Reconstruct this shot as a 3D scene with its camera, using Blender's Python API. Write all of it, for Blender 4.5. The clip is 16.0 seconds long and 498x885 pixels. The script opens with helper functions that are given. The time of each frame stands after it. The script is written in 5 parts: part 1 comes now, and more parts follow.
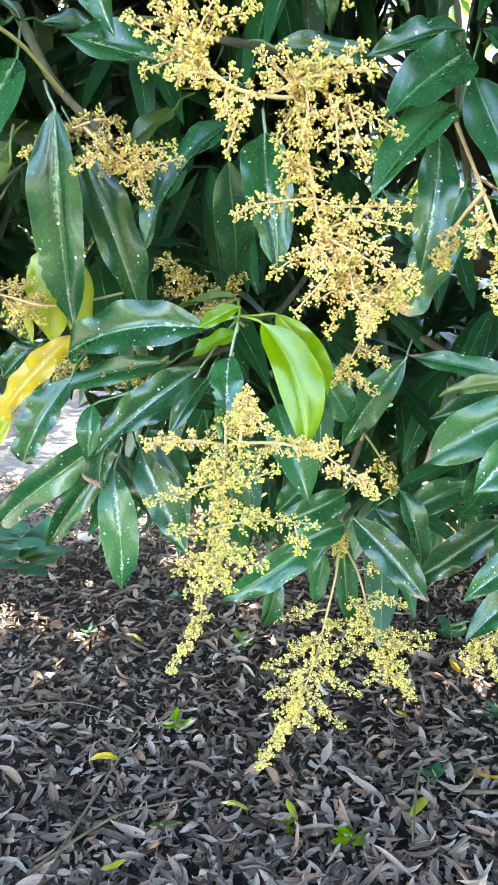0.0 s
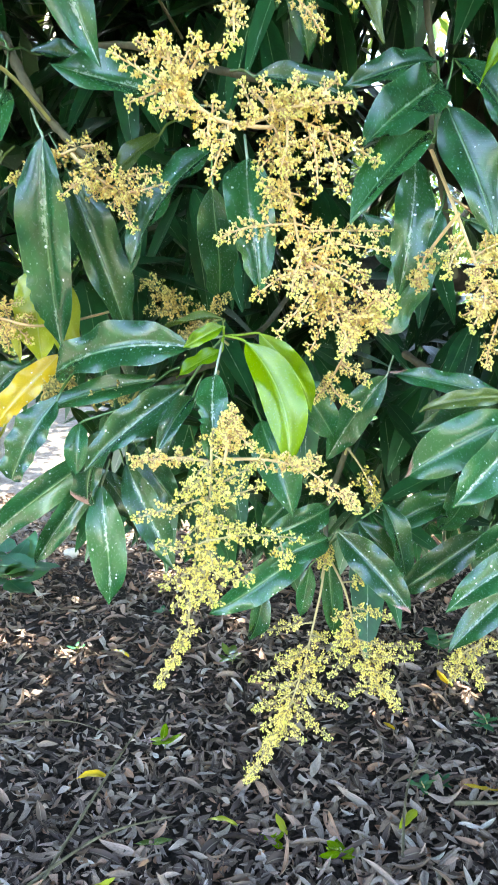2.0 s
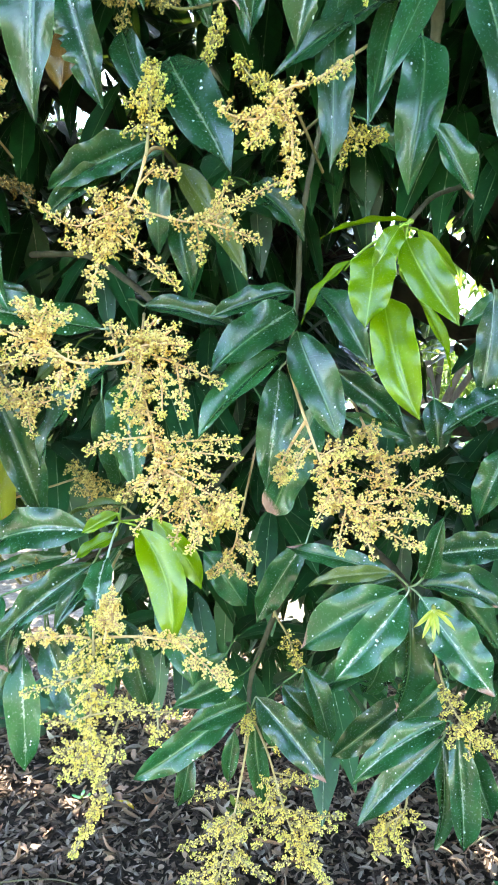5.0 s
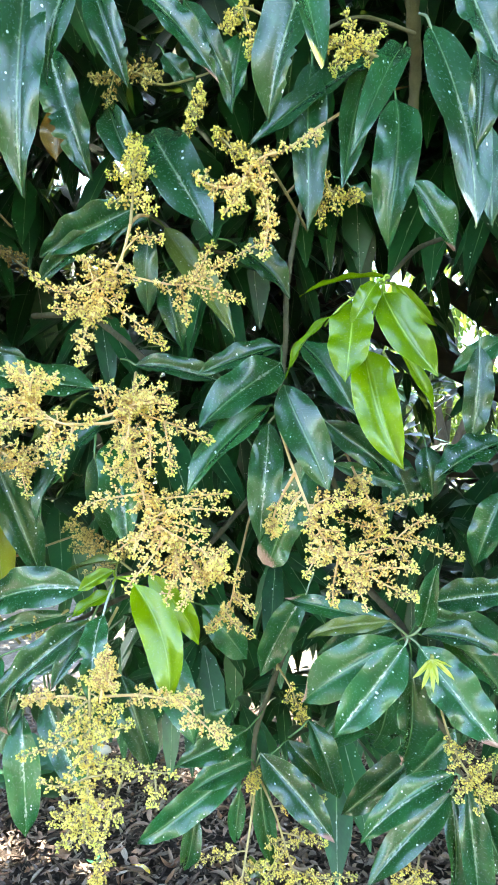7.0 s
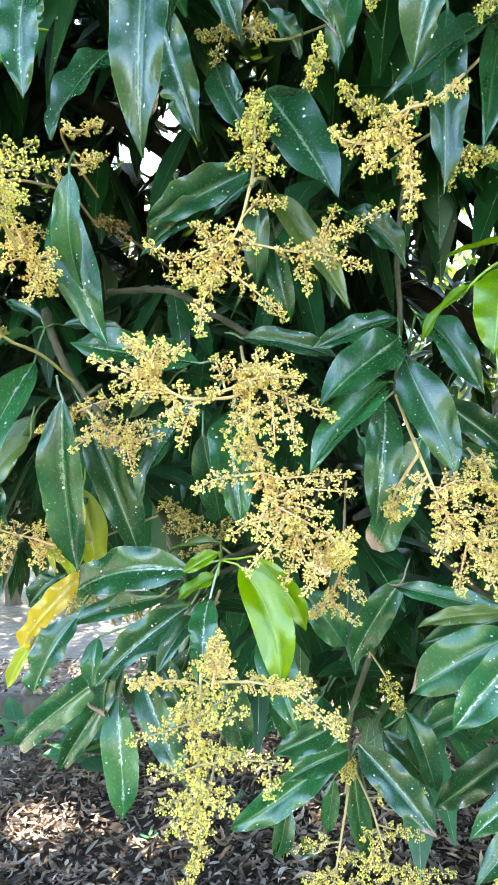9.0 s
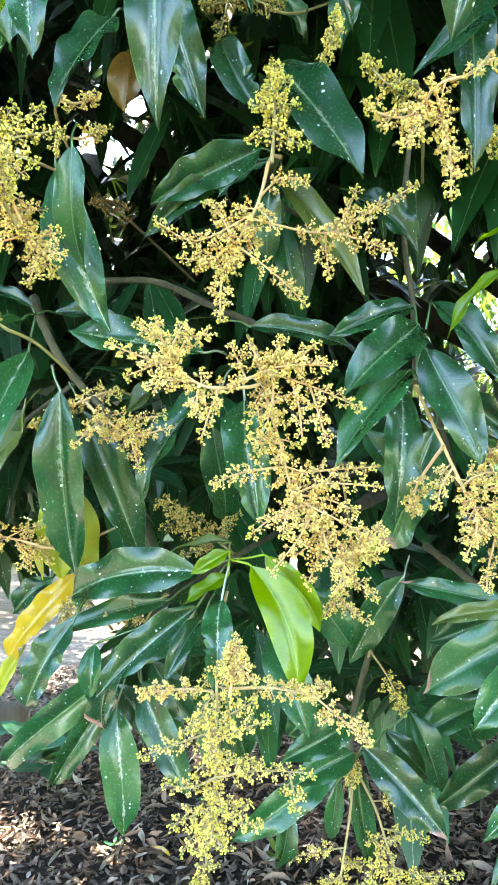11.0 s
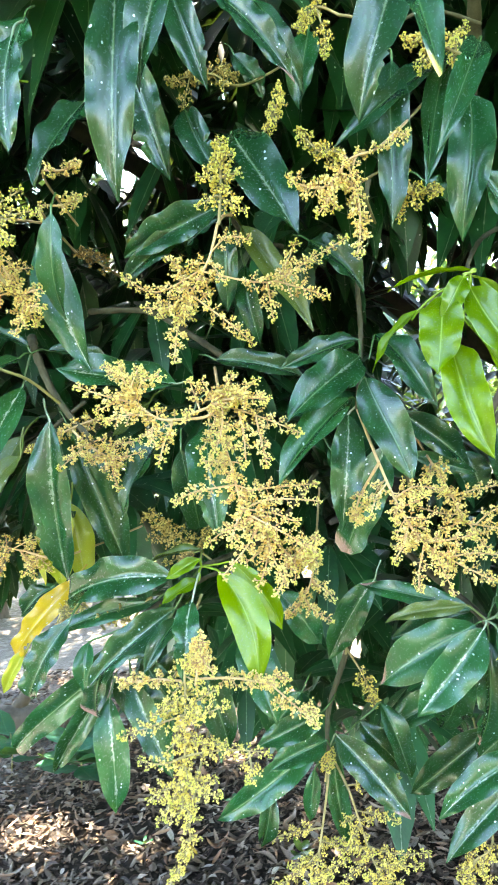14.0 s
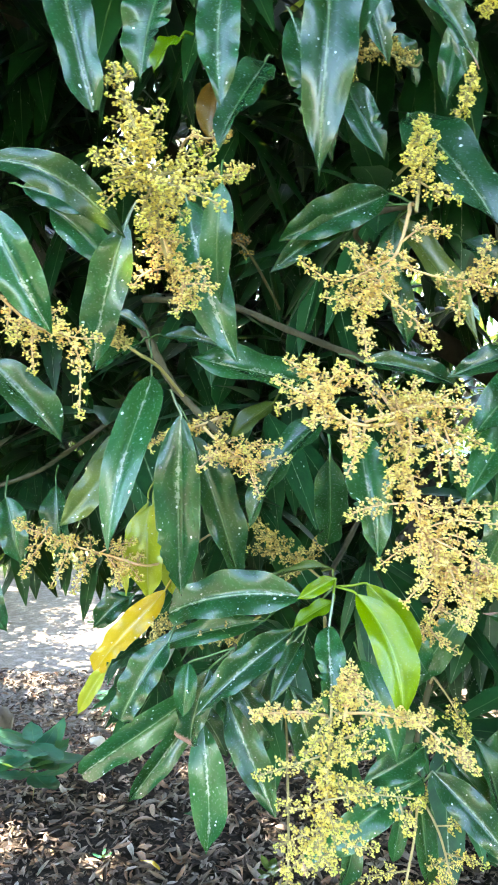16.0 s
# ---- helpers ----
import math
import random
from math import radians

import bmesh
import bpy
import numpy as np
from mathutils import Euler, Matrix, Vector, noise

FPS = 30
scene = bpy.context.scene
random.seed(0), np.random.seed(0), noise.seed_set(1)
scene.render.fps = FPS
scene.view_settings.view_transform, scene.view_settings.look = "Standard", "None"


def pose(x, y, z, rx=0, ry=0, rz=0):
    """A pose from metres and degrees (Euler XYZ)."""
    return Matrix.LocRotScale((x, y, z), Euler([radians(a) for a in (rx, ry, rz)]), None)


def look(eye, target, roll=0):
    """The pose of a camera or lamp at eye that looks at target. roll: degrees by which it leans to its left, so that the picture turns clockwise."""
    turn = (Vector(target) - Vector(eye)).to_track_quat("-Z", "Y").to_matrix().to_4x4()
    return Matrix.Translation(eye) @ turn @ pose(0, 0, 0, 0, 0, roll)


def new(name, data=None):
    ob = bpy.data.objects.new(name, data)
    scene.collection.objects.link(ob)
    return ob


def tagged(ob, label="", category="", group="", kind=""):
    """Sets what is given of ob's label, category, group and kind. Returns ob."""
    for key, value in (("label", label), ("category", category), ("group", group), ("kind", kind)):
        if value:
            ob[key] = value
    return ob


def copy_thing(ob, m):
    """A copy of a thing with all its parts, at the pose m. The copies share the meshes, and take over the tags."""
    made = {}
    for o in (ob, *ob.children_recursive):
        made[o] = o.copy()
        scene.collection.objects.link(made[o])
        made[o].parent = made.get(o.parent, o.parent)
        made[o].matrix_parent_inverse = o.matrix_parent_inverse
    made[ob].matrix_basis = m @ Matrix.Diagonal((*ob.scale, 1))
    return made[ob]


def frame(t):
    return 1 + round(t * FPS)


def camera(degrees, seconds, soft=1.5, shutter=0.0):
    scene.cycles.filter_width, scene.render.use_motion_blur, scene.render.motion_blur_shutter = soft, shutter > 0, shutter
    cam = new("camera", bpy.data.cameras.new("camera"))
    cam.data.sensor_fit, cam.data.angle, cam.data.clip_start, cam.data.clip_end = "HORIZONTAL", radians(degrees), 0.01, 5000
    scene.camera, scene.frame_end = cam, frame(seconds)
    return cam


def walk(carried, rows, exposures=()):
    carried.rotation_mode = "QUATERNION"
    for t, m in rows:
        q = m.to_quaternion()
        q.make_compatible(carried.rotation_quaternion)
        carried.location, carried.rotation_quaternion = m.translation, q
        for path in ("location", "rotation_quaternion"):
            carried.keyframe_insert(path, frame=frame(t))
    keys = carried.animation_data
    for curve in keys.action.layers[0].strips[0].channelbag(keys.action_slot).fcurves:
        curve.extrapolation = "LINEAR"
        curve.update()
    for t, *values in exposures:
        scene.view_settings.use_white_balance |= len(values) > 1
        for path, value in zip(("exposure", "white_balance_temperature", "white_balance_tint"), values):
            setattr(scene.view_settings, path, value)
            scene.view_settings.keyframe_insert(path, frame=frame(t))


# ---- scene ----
cam = camera(38.9, 16.0, soft=1.4, shutter=0.4)
METRES, EYE, TILT, LEAN, TURN = 0.85, 1.598, -11.0, 0.0, 0.0
ROWS = [
    (0.0, 0.0, 0.0, 0.0, 0.0, 0.0, -0.0),
    (0.5, 0.0027, -0.0079, -0.0023, -1.41, -0.15, 0.36),
    (1.0, -0.004, -0.0142, -0.0032, -2.16, 0.11, 0.66),
    (1.5, -0.007, -0.0161, -0.0013, -1.87, 0.38, 0.89),
    (2.0, 0.0015, -0.0176, 0.0033, -1.09, 1.08, 0.53),
    (2.5, 0.0235, -0.0327, 0.0215, 1.67, 3.9, -0.92),
    (3.0, 0.058, -0.0657, 0.0454, 5.67, 7.61, -1.46),
    (3.5, 0.0918, -0.0946, 0.0482, 6.72, 8.78, -0.96),
    (4.0, 0.1336, -0.1082, 0.0484, 5.3, 8.94, -0.45),
    (4.5, 0.1682, -0.1108, 0.0549, 2.7, 10.08, 0.04),
    (7.0, 0.2189, -0.124, 0.0648, 3.75, 15.2, 2.07),
    (7.5, 0.1967, -0.1159, 0.0685, 5.49, 15.86, 1.77),
    (8.0, 0.1714, -0.1052, 0.0682, 6.55, 15.09, 1.68),
    (8.5, 0.1453, -0.0965, 0.071, 6.7, 14.44, 1.15),
    (9.0, 0.1266, -0.0896, 0.0726, 6.68, 13.84, 0.68),
    (9.5, 0.1168, -0.082, 0.07, 6.88, 13.45, 0.7),
    (12.0, 0.0253, -0.0445, 0.0878, 0.13, 14.36, 2.37),
    (12.5, 0.0546, -0.08, 0.0932, -0.09, 15.21, 2.12),
    (13.0, 0.1148, -0.1288, 0.0924, 6.31, 15.02, 2.24),
    (13.5, 0.1663, -0.1659, 0.0657, 9.46, 13.01, 2.83),
    (14.0, 0.1479, -0.1584, 0.0659, 5.88, 14.26, 2.5),
    (14.5, 0.0812, -0.1246, 0.0776, 3.77, 14.54, 1.84),
    (15.0, 0.0079, -0.1093, 0.0846, 1.73, 14.59, 0.83),
    (15.5, -0.0527, -0.0965, 0.0896, 1.4, 14.29, 0.76),
    (16.0, -0.1044, -0.0891, 0.0932, 0.65, 14.62, -0.31),
]

EXPOSURES = [(0.0, 4.42, 7500, 12), (3.5, 4.38, 7500, 11), (7.0, 4.32, 7500, 9), (9.5, 4.32, 7500, 9), (12.0, 4.34, 7900, 7), (15.5, 4.36, 7900, 8), (16.0, 4.32, 7700, 9)]
walk(cam, [(t, pose(0, 0, EYE, TILT, LEAN, TURN) @ pose(METRES * x, METRES * y, METRES * z, 90 + pitch, roll, yaw)) for t, x, y, z, yaw, pitch, roll in ROWS], EXPOSURES)

# ---- sky and sun ----
SUN_ELEVATION, SUN_AZIMUTH = 58.0, -25.0  # azimuth: degrees from ahead (+y), minus to the left
world = bpy.data.worlds.new("sky")
world.use_nodes = True
scene.world = world
sky = world.node_tree.nodes.new("ShaderNodeTexSky")
sky.sky_type, sky.sun_disc = "NISHITA", False
sky.sun_elevation, sky.sun_rotation = radians(SUN_ELEVATION), radians(SUN_AZIMUTH)
sky.air_density, sky.dust_density, sky.ozone_density = 1.0, 0.3, 3.0
background = world.node_tree.nodes["Background"]
background.inputs["Strength"].default_value = 0.15
world.node_tree.links.new(sky.outputs[0], background.inputs["Color"])
sun_data = bpy.data.lights.new("sun", "SUN")
sun_data.energy, sun_data.angle, sun_data.color = 3.1, radians(0.53), (1.0, 0.95, 0.86)
sun = new("sun", sun_data)
az, el = radians(SUN_AZIMUTH), radians(SUN_ELEVATION)
sun.matrix_world = look((math.sin(az) * math.cos(el) * 30, math.cos(az) * math.cos(el) * 30, math.sin(el) * 30), (0, 0, 0))

# ---- materials ----
class Nodes:
    """A short way to write node materials."""

    def __init__(self, name):
        self.mat = bpy.data.materials.new(name)
        self.mat.use_nodes = True
        self.tree = self.mat.node_tree
        self.bsdf = self.tree.nodes["Principled BSDF"]
        self.end = self.tree.nodes["Material Output"]

    def put(self, kind, *links, **values):
        node = self.tree.nodes.new(kind)
        if "operation" in values:
            node.operation = values["operation"]
        if "data_type" in values:
            node.data_type = values["data_type"]
        if "interpolation_type" in values:
            node.interpolation_type = values["interpolation_type"]
        for i, source in links:
            self.link(source, node.inputs[i])
        return node

    def link(self, source, target):
        if isinstance(source, bpy.types.NodeSocket):
            self.tree.links.new(source, target)
        else:
            target.default_value = source

    def math(self, op, a, b=0.0, c=0.0):
        return self.put("ShaderNodeMath", (0, a), (1, b), (2, c), operation=op).outputs[0]

    def step(self, value, low, high, to_low=0.0, to_high=1.0):
        return self.put("ShaderNodeMapRange", (0, value), (1, low), (2, high), (3, to_low), (4, to_high), interpolation_type="SMOOTHSTEP").outputs[0]

    def mix(self, fac, a, b):
        node = self.put("ShaderNodeMix", data_type="RGBA")
        self.link(fac, node.inputs[0])
        self.link(a if isinstance(a, bpy.types.NodeSocket) else (*a, 1), node.inputs[6])
        self.link(b if isinstance(b, bpy.types.NodeSocket) else (*b, 1), node.inputs[7])
        return node.outputs[2]

    def noise(self, vector, scale, detail=3.0, rough=0.55):
        return self.put("ShaderNodeTexNoise", ("Vector", vector), ("Scale", scale), ("Detail", detail), ("Roughness", rough)).outputs["Fac"]

    def bump(self, height, strength, distance):
        return self.put("ShaderNodeBump", ("Strength", strength), ("Distance", distance), ("Height", height)).outputs[0]

    def surface(self, color, roughness, normal=None, specular=0.5, translucent=None, share=0.0):
        self.link(color if isinstance(color, bpy.types.NodeSocket) else (*color, 1), self.bsdf.inputs["Base Color"])
        self.link(roughness, self.bsdf.inputs["Roughness"])
        self.link(specular, self.bsdf.inputs["Specular IOR Level"])
        if normal is not None:
            self.link(normal, self.bsdf.inputs["Normal"])
        if share:
            through_leaf = self.put("ShaderNodeBsdfTranslucent")
            self.link(translucent, through_leaf.inputs[0])
            both = self.put("ShaderNodeMixShader", (0, share), (1, self.bsdf.outputs[0]), (2, through_leaf.outputs[0]))
            self.tree.links.new(both.outputs[0], self.end.inputs[0])
        return self.mat


def leaf_material(name, dark, light, rib, deposit=0.0, spots=0.3, tip=None, gloss=0.2, share=0.12, glow=(0.2, 0.35, 0.04), many=False, shine=0.75):
    """A living leaf. UV: u runs from the stalk to the tip, v across; the midrib is at v = 0.5."""
    n = Nodes(name)
    uv = n.put("ShaderNodeTexCoord").outputs["UV"]
    part_uv = n.put("ShaderNodeSeparateXYZ", (0, uv))
    u, v = part_uv.outputs[0], part_uv.outputs[1]
    own = n.put("ShaderNodeNewGeometry").outputs["Random Per Island"] if many else n.put("ShaderNodeObjectInfo").outputs["Random"]
    shift = n.put("ShaderNodeCombineXYZ", (0, n.math("MULTIPLY", own, 37.0)), (1, n.math("MULTIPLY", own, 91.0)))
    where = n.put("ShaderNodeVectorMath", (0, uv), (1, shift.outputs[0]), operation="ADD").outputs[0]
    long_where = n.put("ShaderNodeMapping", (0, where), (3, (3.2, 1.0, 1.0))).outputs[0]
    away = n.math("ABSOLUTE", n.math("MULTIPLY", n.math("SUBTRACT", v, 0.5), 2.0))
    cloud = n.noise(long_where, 2.3, 4)
    grain = n.noise(long_where, 16.0, 4)
    color = n.mix(n.step(n.math("ADD", cloud, n.math("MULTIPLY", n.math("SUBTRACT", own, 0.5), 0.5)), 0.3, 0.75), dark, light)
    vein_wave = n.math("SINE", n.math("MULTIPLY", n.math("SUBTRACT", n.math("MULTIPLY", u, 22.0), n.math("MULTIPLY", away, 2.6)), 6.283))
    vein = n.step(vein_wave, 0.82, 1.0)
    color = n.mix(n.math("MULTIPLY", vein, 0.04), color, rib)
    blotch = n.step(n.noise(long_where, 5.0, 5, 0.65), 0.56, 0.72)
    color = n.mix(n.math("MULTIPLY", blotch, 0.05), color, tuple(c * 1.9 for c in light))
    rib_mask = n.step(away, 0.018, 0.055, 1.0, 0.0)
    color = n.mix(n.math("MULTIPLY", rib_mask, 0.55), color, rib)
    edge = n.math("MULTIPLY", n.step(away, 0.94, 1.0, 0.0, 0.75), n.step(n.noise(long_where, 7.0, 4, 0.7), 0.4, 0.62))
    color = n.mix(edge, color, rib)
    chalk = None
    if deposit:
        patchy = n.math("MULTIPLY", n.step(n.noise(long_where, 9.0, 5, 0.8), 0.42, 0.62), n.step(n.noise(long_where, 1.7, 3, 0.6), 0.42, 0.56))
        crust = n.math("SUBTRACT", n.math("MULTIPLY", patchy, 0.17 * deposit), away)
        chalk = n.step(crust, -0.02, 0.03)
        color = n.mix(n.math("MULTIPLY", chalk, n.step(own, 0.15, 0.85, 0.3, 0.75)), color, (0.46, 0.5, 0.4))
    if spots:
        stir = n.put("ShaderNodeTexNoise", ("Vector", long_where), ("Scale", 11.0), ("Detail", 2.0)).outputs["Color"]
        stirred = n.put("ShaderNodeVectorMath", (0, stir), (1, (0.04, 0.04, 0.0)), (2, long_where), operation="MULTIPLY_ADD").outputs[0]
        cells = n.put("ShaderNodeTexVoronoi", ("Vector", stirred), ("Scale", 8.5), ("Randomness", 1.0))
        pick = n.put("ShaderNodeSeparateColor", (0, cells.outputs["Color"])).outputs[0]
        size = n.math("MULTIPLY", n.math("MULTIPLY", n.step(pick, 1.0 - spots, 1.0), n.step(n.noise(long_where, 2.2, 2), 0.38, 0.62, 0.25, 1.0)), 0.31)
        dot = n.step(n.math("SUBTRACT", size, cells.outputs["Distance"]), 0.0, 0.035)
        color = n.mix(n.math("MULTIPLY", dot, 0.9), color, (0.74, 0.78, 0.74))
    if tip:
        burnt = n.step(n.math("ADD", n.math("ADD", u, n.math("MULTIPLY", n.math("SUBTRACT", grain, 0.5), 0.1)), n.math("MULTIPLY", n.math("SUBTRACT", v, 0.5), 0.16)), 0.9, 0.97)
        color = n.mix(burnt, color, tip)
    rough = n.step(grain, 0.2, 0.8, gloss, gloss + 0.1)
    height = n.math("ADD", n.math("MULTIPLY", vein, -0.07), n.math("ADD", n.math("MULTIPLY", rib_mask, 0.7), n.math("MULTIPLY", cloud, 0.12)))
    return n.surface(color, rough, n.bump(height, 0.3, 0.002), shine, (*glow, 1), share)


GREEN = ((0.004, 0.046, 0.016), (0.012, 0.098, 0.032), (0.16, 0.28, 0.12))
LEAF = {}
for key, args in {
    "green": dict(),
    "green_dep": dict(deposit=1.0, spots=0.45),
    "green_spots": dict(deposit=0.8, spots=0.75),
    "green_tip": dict(tip=(0.44, 0.23, 0.2), spots=0.4),
    "green_deptip": dict(deposit=0.9, tip=(0.44, 0.23, 0.2), spots=0.5),
    "green_ytip": dict(tip=(0.75, 0.55, 0.1), spots=0.4),
    "green_tipw": dict(deposit=1.0, tip=(0.6, 0.58, 0.5), spots=0.4),
}.items():
    LEAF[key] = leaf_material("mango_leaf_" + key, *GREEN, **args)
LEAF["crown"] = leaf_material("mango_leaf_crown", *GREEN, many=True, deposit=0.4, share=0.05, gloss=0.3, shine=0.45)
LEAF["bright"] = leaf_material("young_leaf", (0.075, 0.15, 0.001), (0.15, 0.25, 0.002), (0.4, 0.55, 0.09), spots=0.0, gloss=0.2, shine=0.6, share=0.25, glow=(0.3, 0.6, 0.01))
LEAF["lime"] = leaf_material("yellowing_leaf", (0.33, 0.38, 0.02), (0.47, 0.48, 0.04), (0.5, 0.5, 0.2), spots=0.1, share=0.35, glow=(0.5, 0.5, 0.08))
LEAF["yellow"] = leaf_material("yellow_leaf", (0.58, 0.36, 0.01), (0.7, 0.46, 0.03), (0.6, 0.5, 0.2), spots=0.25, share=0.35, glow=(0.7, 0.45, 0.05))
LEAF["olive"] = leaf_material("olive_leaf", (0.06, 0.1, 0.025), (0.11, 0.15, 0.04), (0.25, 0.27, 0.1), spots=0.3, share=0.25)

# the yellow leaf again, browner and darker: its shade is in the colour
LEAF["amber_shade"] = leaf_material("amber_leaf_shaded", (0.1, 0.05, 0.01), (0.2, 0.1, 0.015), (0.25, 0.15, 0.05), spots=0.2, share=0.25, glow=(0.3, 0.13, 0.01))
# mango leaf made brighter and more translucent, sunlight put into its colour
LEAF["orchard"] = leaf_material("orchard_leaf_sunlit", (0.03, 0.08, 0.012), (0.07, 0.14, 0.02), (0.2, 0.3, 0.08), many=True, share=0.28, glow=(0.22, 0.32, 0.05), gloss=0.4, shine=0.3)
LEAF["weed"] = leaf_material("weed_leaf", (0.008, 0.09, 0.05), (0.02, 0.15, 0.08), (0.1, 0.2, 0.09), spots=0.0, gloss=0.5, share=0.2, shine=0.12)


def flower_material(name, old, full, bud):
    """UV: u runs from the oldest florets of a spray to its unopened tip."""
    n = Nodes(name)
    own = n.put("ShaderNodeNewGeometry").outputs["Random Per Island"]
    place = n.put("ShaderNodeTexCoord")
    u = n.put("ShaderNodeSeparateXYZ", (0, place.outputs["UV"])).outputs[0]
    patch = n.noise(place.outputs["Object"], 60.0, 2)
    age = n.math("ADD", n.math("ADD", n.math("MULTIPLY", own, 0.55), n.math("MULTIPLY", patch, 0.35)), n.math("MULTIPLY", u, 0.45))
    color = n.mix(n.step(age, 0.25, 0.75), old, full)
    color = n.mix(n.step(n.math("ADD", u, n.math("MULTIPLY", own, 0.3)), 0.75, 1.15), color, bud)
    return n.surface(color, 0.55, None, 0.3, (*full, 1), 0.45)


FLOWER = {
    "warm": flower_material("blossom_warm", (0.88, 0.52, 0.15), (0.97, 0.81, 0.36), (0.84, 0.82, 0.22)),
    "green": flower_material("blossom_fresh", (0.82, 0.56, 0.13), (0.95, 0.82, 0.29), (0.74, 0.75, 0.17)),
    # duller blossom for panicles deeper in, their shade put into the colour
    "olive": flower_material("blossom_dull_shade", (0.5, 0.32, 0.09), (0.78, 0.62, 0.25), (0.6, 0.58, 0.18)),
    "dark": flower_material("blossom_withered", (0.2, 0.11, 0.04), (0.45, 0.29, 0.1), (0.4, 0.3, 0.1)),
}


def plain_material(name, dark, light, scale=30.0, rough=0.8, bump=0.4, own=False, stretch=(1, 1, 1), distance=0.004, specular=0.3):
    n = Nodes(name)
    place = n.put("ShaderNodeTexCoord").outputs["Object"]
    place = n.put("ShaderNodeMapping", (0, place), (3, stretch)).outputs[0]
    coarse, fine = n.noise(place, scale * 0.2, 3), n.noise(place, scale, 5, 0.65)
    fac = n.math("ADD", n.math("MULTIPLY", coarse, 0.6), n.math("MULTIPLY", fine, 0.5))
    if own:
        r = n.put("ShaderNodeNewGeometry").outputs["Random Per Island"] if own == "island" else n.put("ShaderNodeObjectInfo").outputs["Random"]
        fac = n.math("ADD", fac, n.math("MULTIPLY", n.math("SUBTRACT", r, 0.5), 1.0))
    color = n.mix(n.step(fac, 0.25, 0.85), dark, light)
    return n.surface(color, rough, n.bump(fine, bump, distance), specular)


STALK = {
    "warm": plain_material("flower_stalk_warm", (0.56, 0.31, 0.16), (0.7, 0.5, 0.26), 90, 0.55),
    "green": plain_material("flower_stalk_fresh", (0.3, 0.22, 0.1), (0.46, 0.37, 0.19), 90, 0.55),
    # duller stalk to go with the shade-toned blossom
    "olive": plain_material("flower_stalk_dull", (0.24, 0.2, 0.07), (0.36, 0.3, 0.12), 90, 0.6),
    "dark": plain_material("flower_stalk_dry", (0.09, 0.07, 0.035), (0.2, 0.155, 0.08), 90, 0.7),
}
TWIG = plain_material("mango_twig", (0.045, 0.04, 0.022), (0.15, 0.13, 0.08), 70, 0.8, 0.6, stretch=(1, 1, 0.4))
BARK = plain_material("mango_bark", (0.035, 0.028, 0.022), (0.12, 0.1, 0.08), 25, 0.9, 1.0, stretch=(1, 1, 0.3), distance=0.01)


def litter_material(name, own):
    n = Nodes(name)
    uv = n.put("ShaderNodeTexCoord").outputs["UV"]
    r = n.put("ShaderNodeNewGeometry").outputs["Random Per Island"] if own == "island" else n.put("ShaderNodeObjectInfo").outputs["Random"]
    ramp = n.put("ShaderNodeValToRGB", (0, r))
    tones = [(0.0, (0.026, 0.018, 0.016)), (0.25, (0.08, 0.053, 0.043)), (0.5, (0.21, 0.148, 0.11)), (0.75, (0.37, 0.3, 0.25)), (0.93, (0.33, 0.17, 0.1)), (1.0, (0.55, 0.48, 0.41))]
    ramp.color_ramp.elements[0].position, ramp.color_ramp.elements[0].color = tones[0][0], (*tones[0][1], 1)
    ramp.color_ramp.elements[1].position, ramp.color_ramp.elements[1].color = tones[-1][0], (*tones[-1][1], 1)
    for at, tone in tones[1:-1]:
        ramp.color_ramp.elements.new(at).color = (*tone, 1)
    v = n.put("ShaderNodeSeparateXYZ", (0, uv)).outputs[1]
    away = n.math("ABSOLUTE", n.math("SUBTRACT", v, 0.5))
    spotty = n.noise(uv, 9.0, 4, 0.7)
    color = n.mix(n.step(spotty, 0.35, 0.7, 0.0, 0.5), ramp.outputs[0], (0.06, 0.045, 0.035))
    color = n.mix(n.step(away, 0.02, 0.05, 0.5, 0.0), color, (0.3, 0.25, 0.18))
    return n.surface(color, 0.75, n.bump(spotty, 0.4, 0.002), 0.18)


LITTER_ONE, LITTER_MANY = litter_material("dry_leaf_single", "object"), litter_material("dry_leaf_layer", "island")


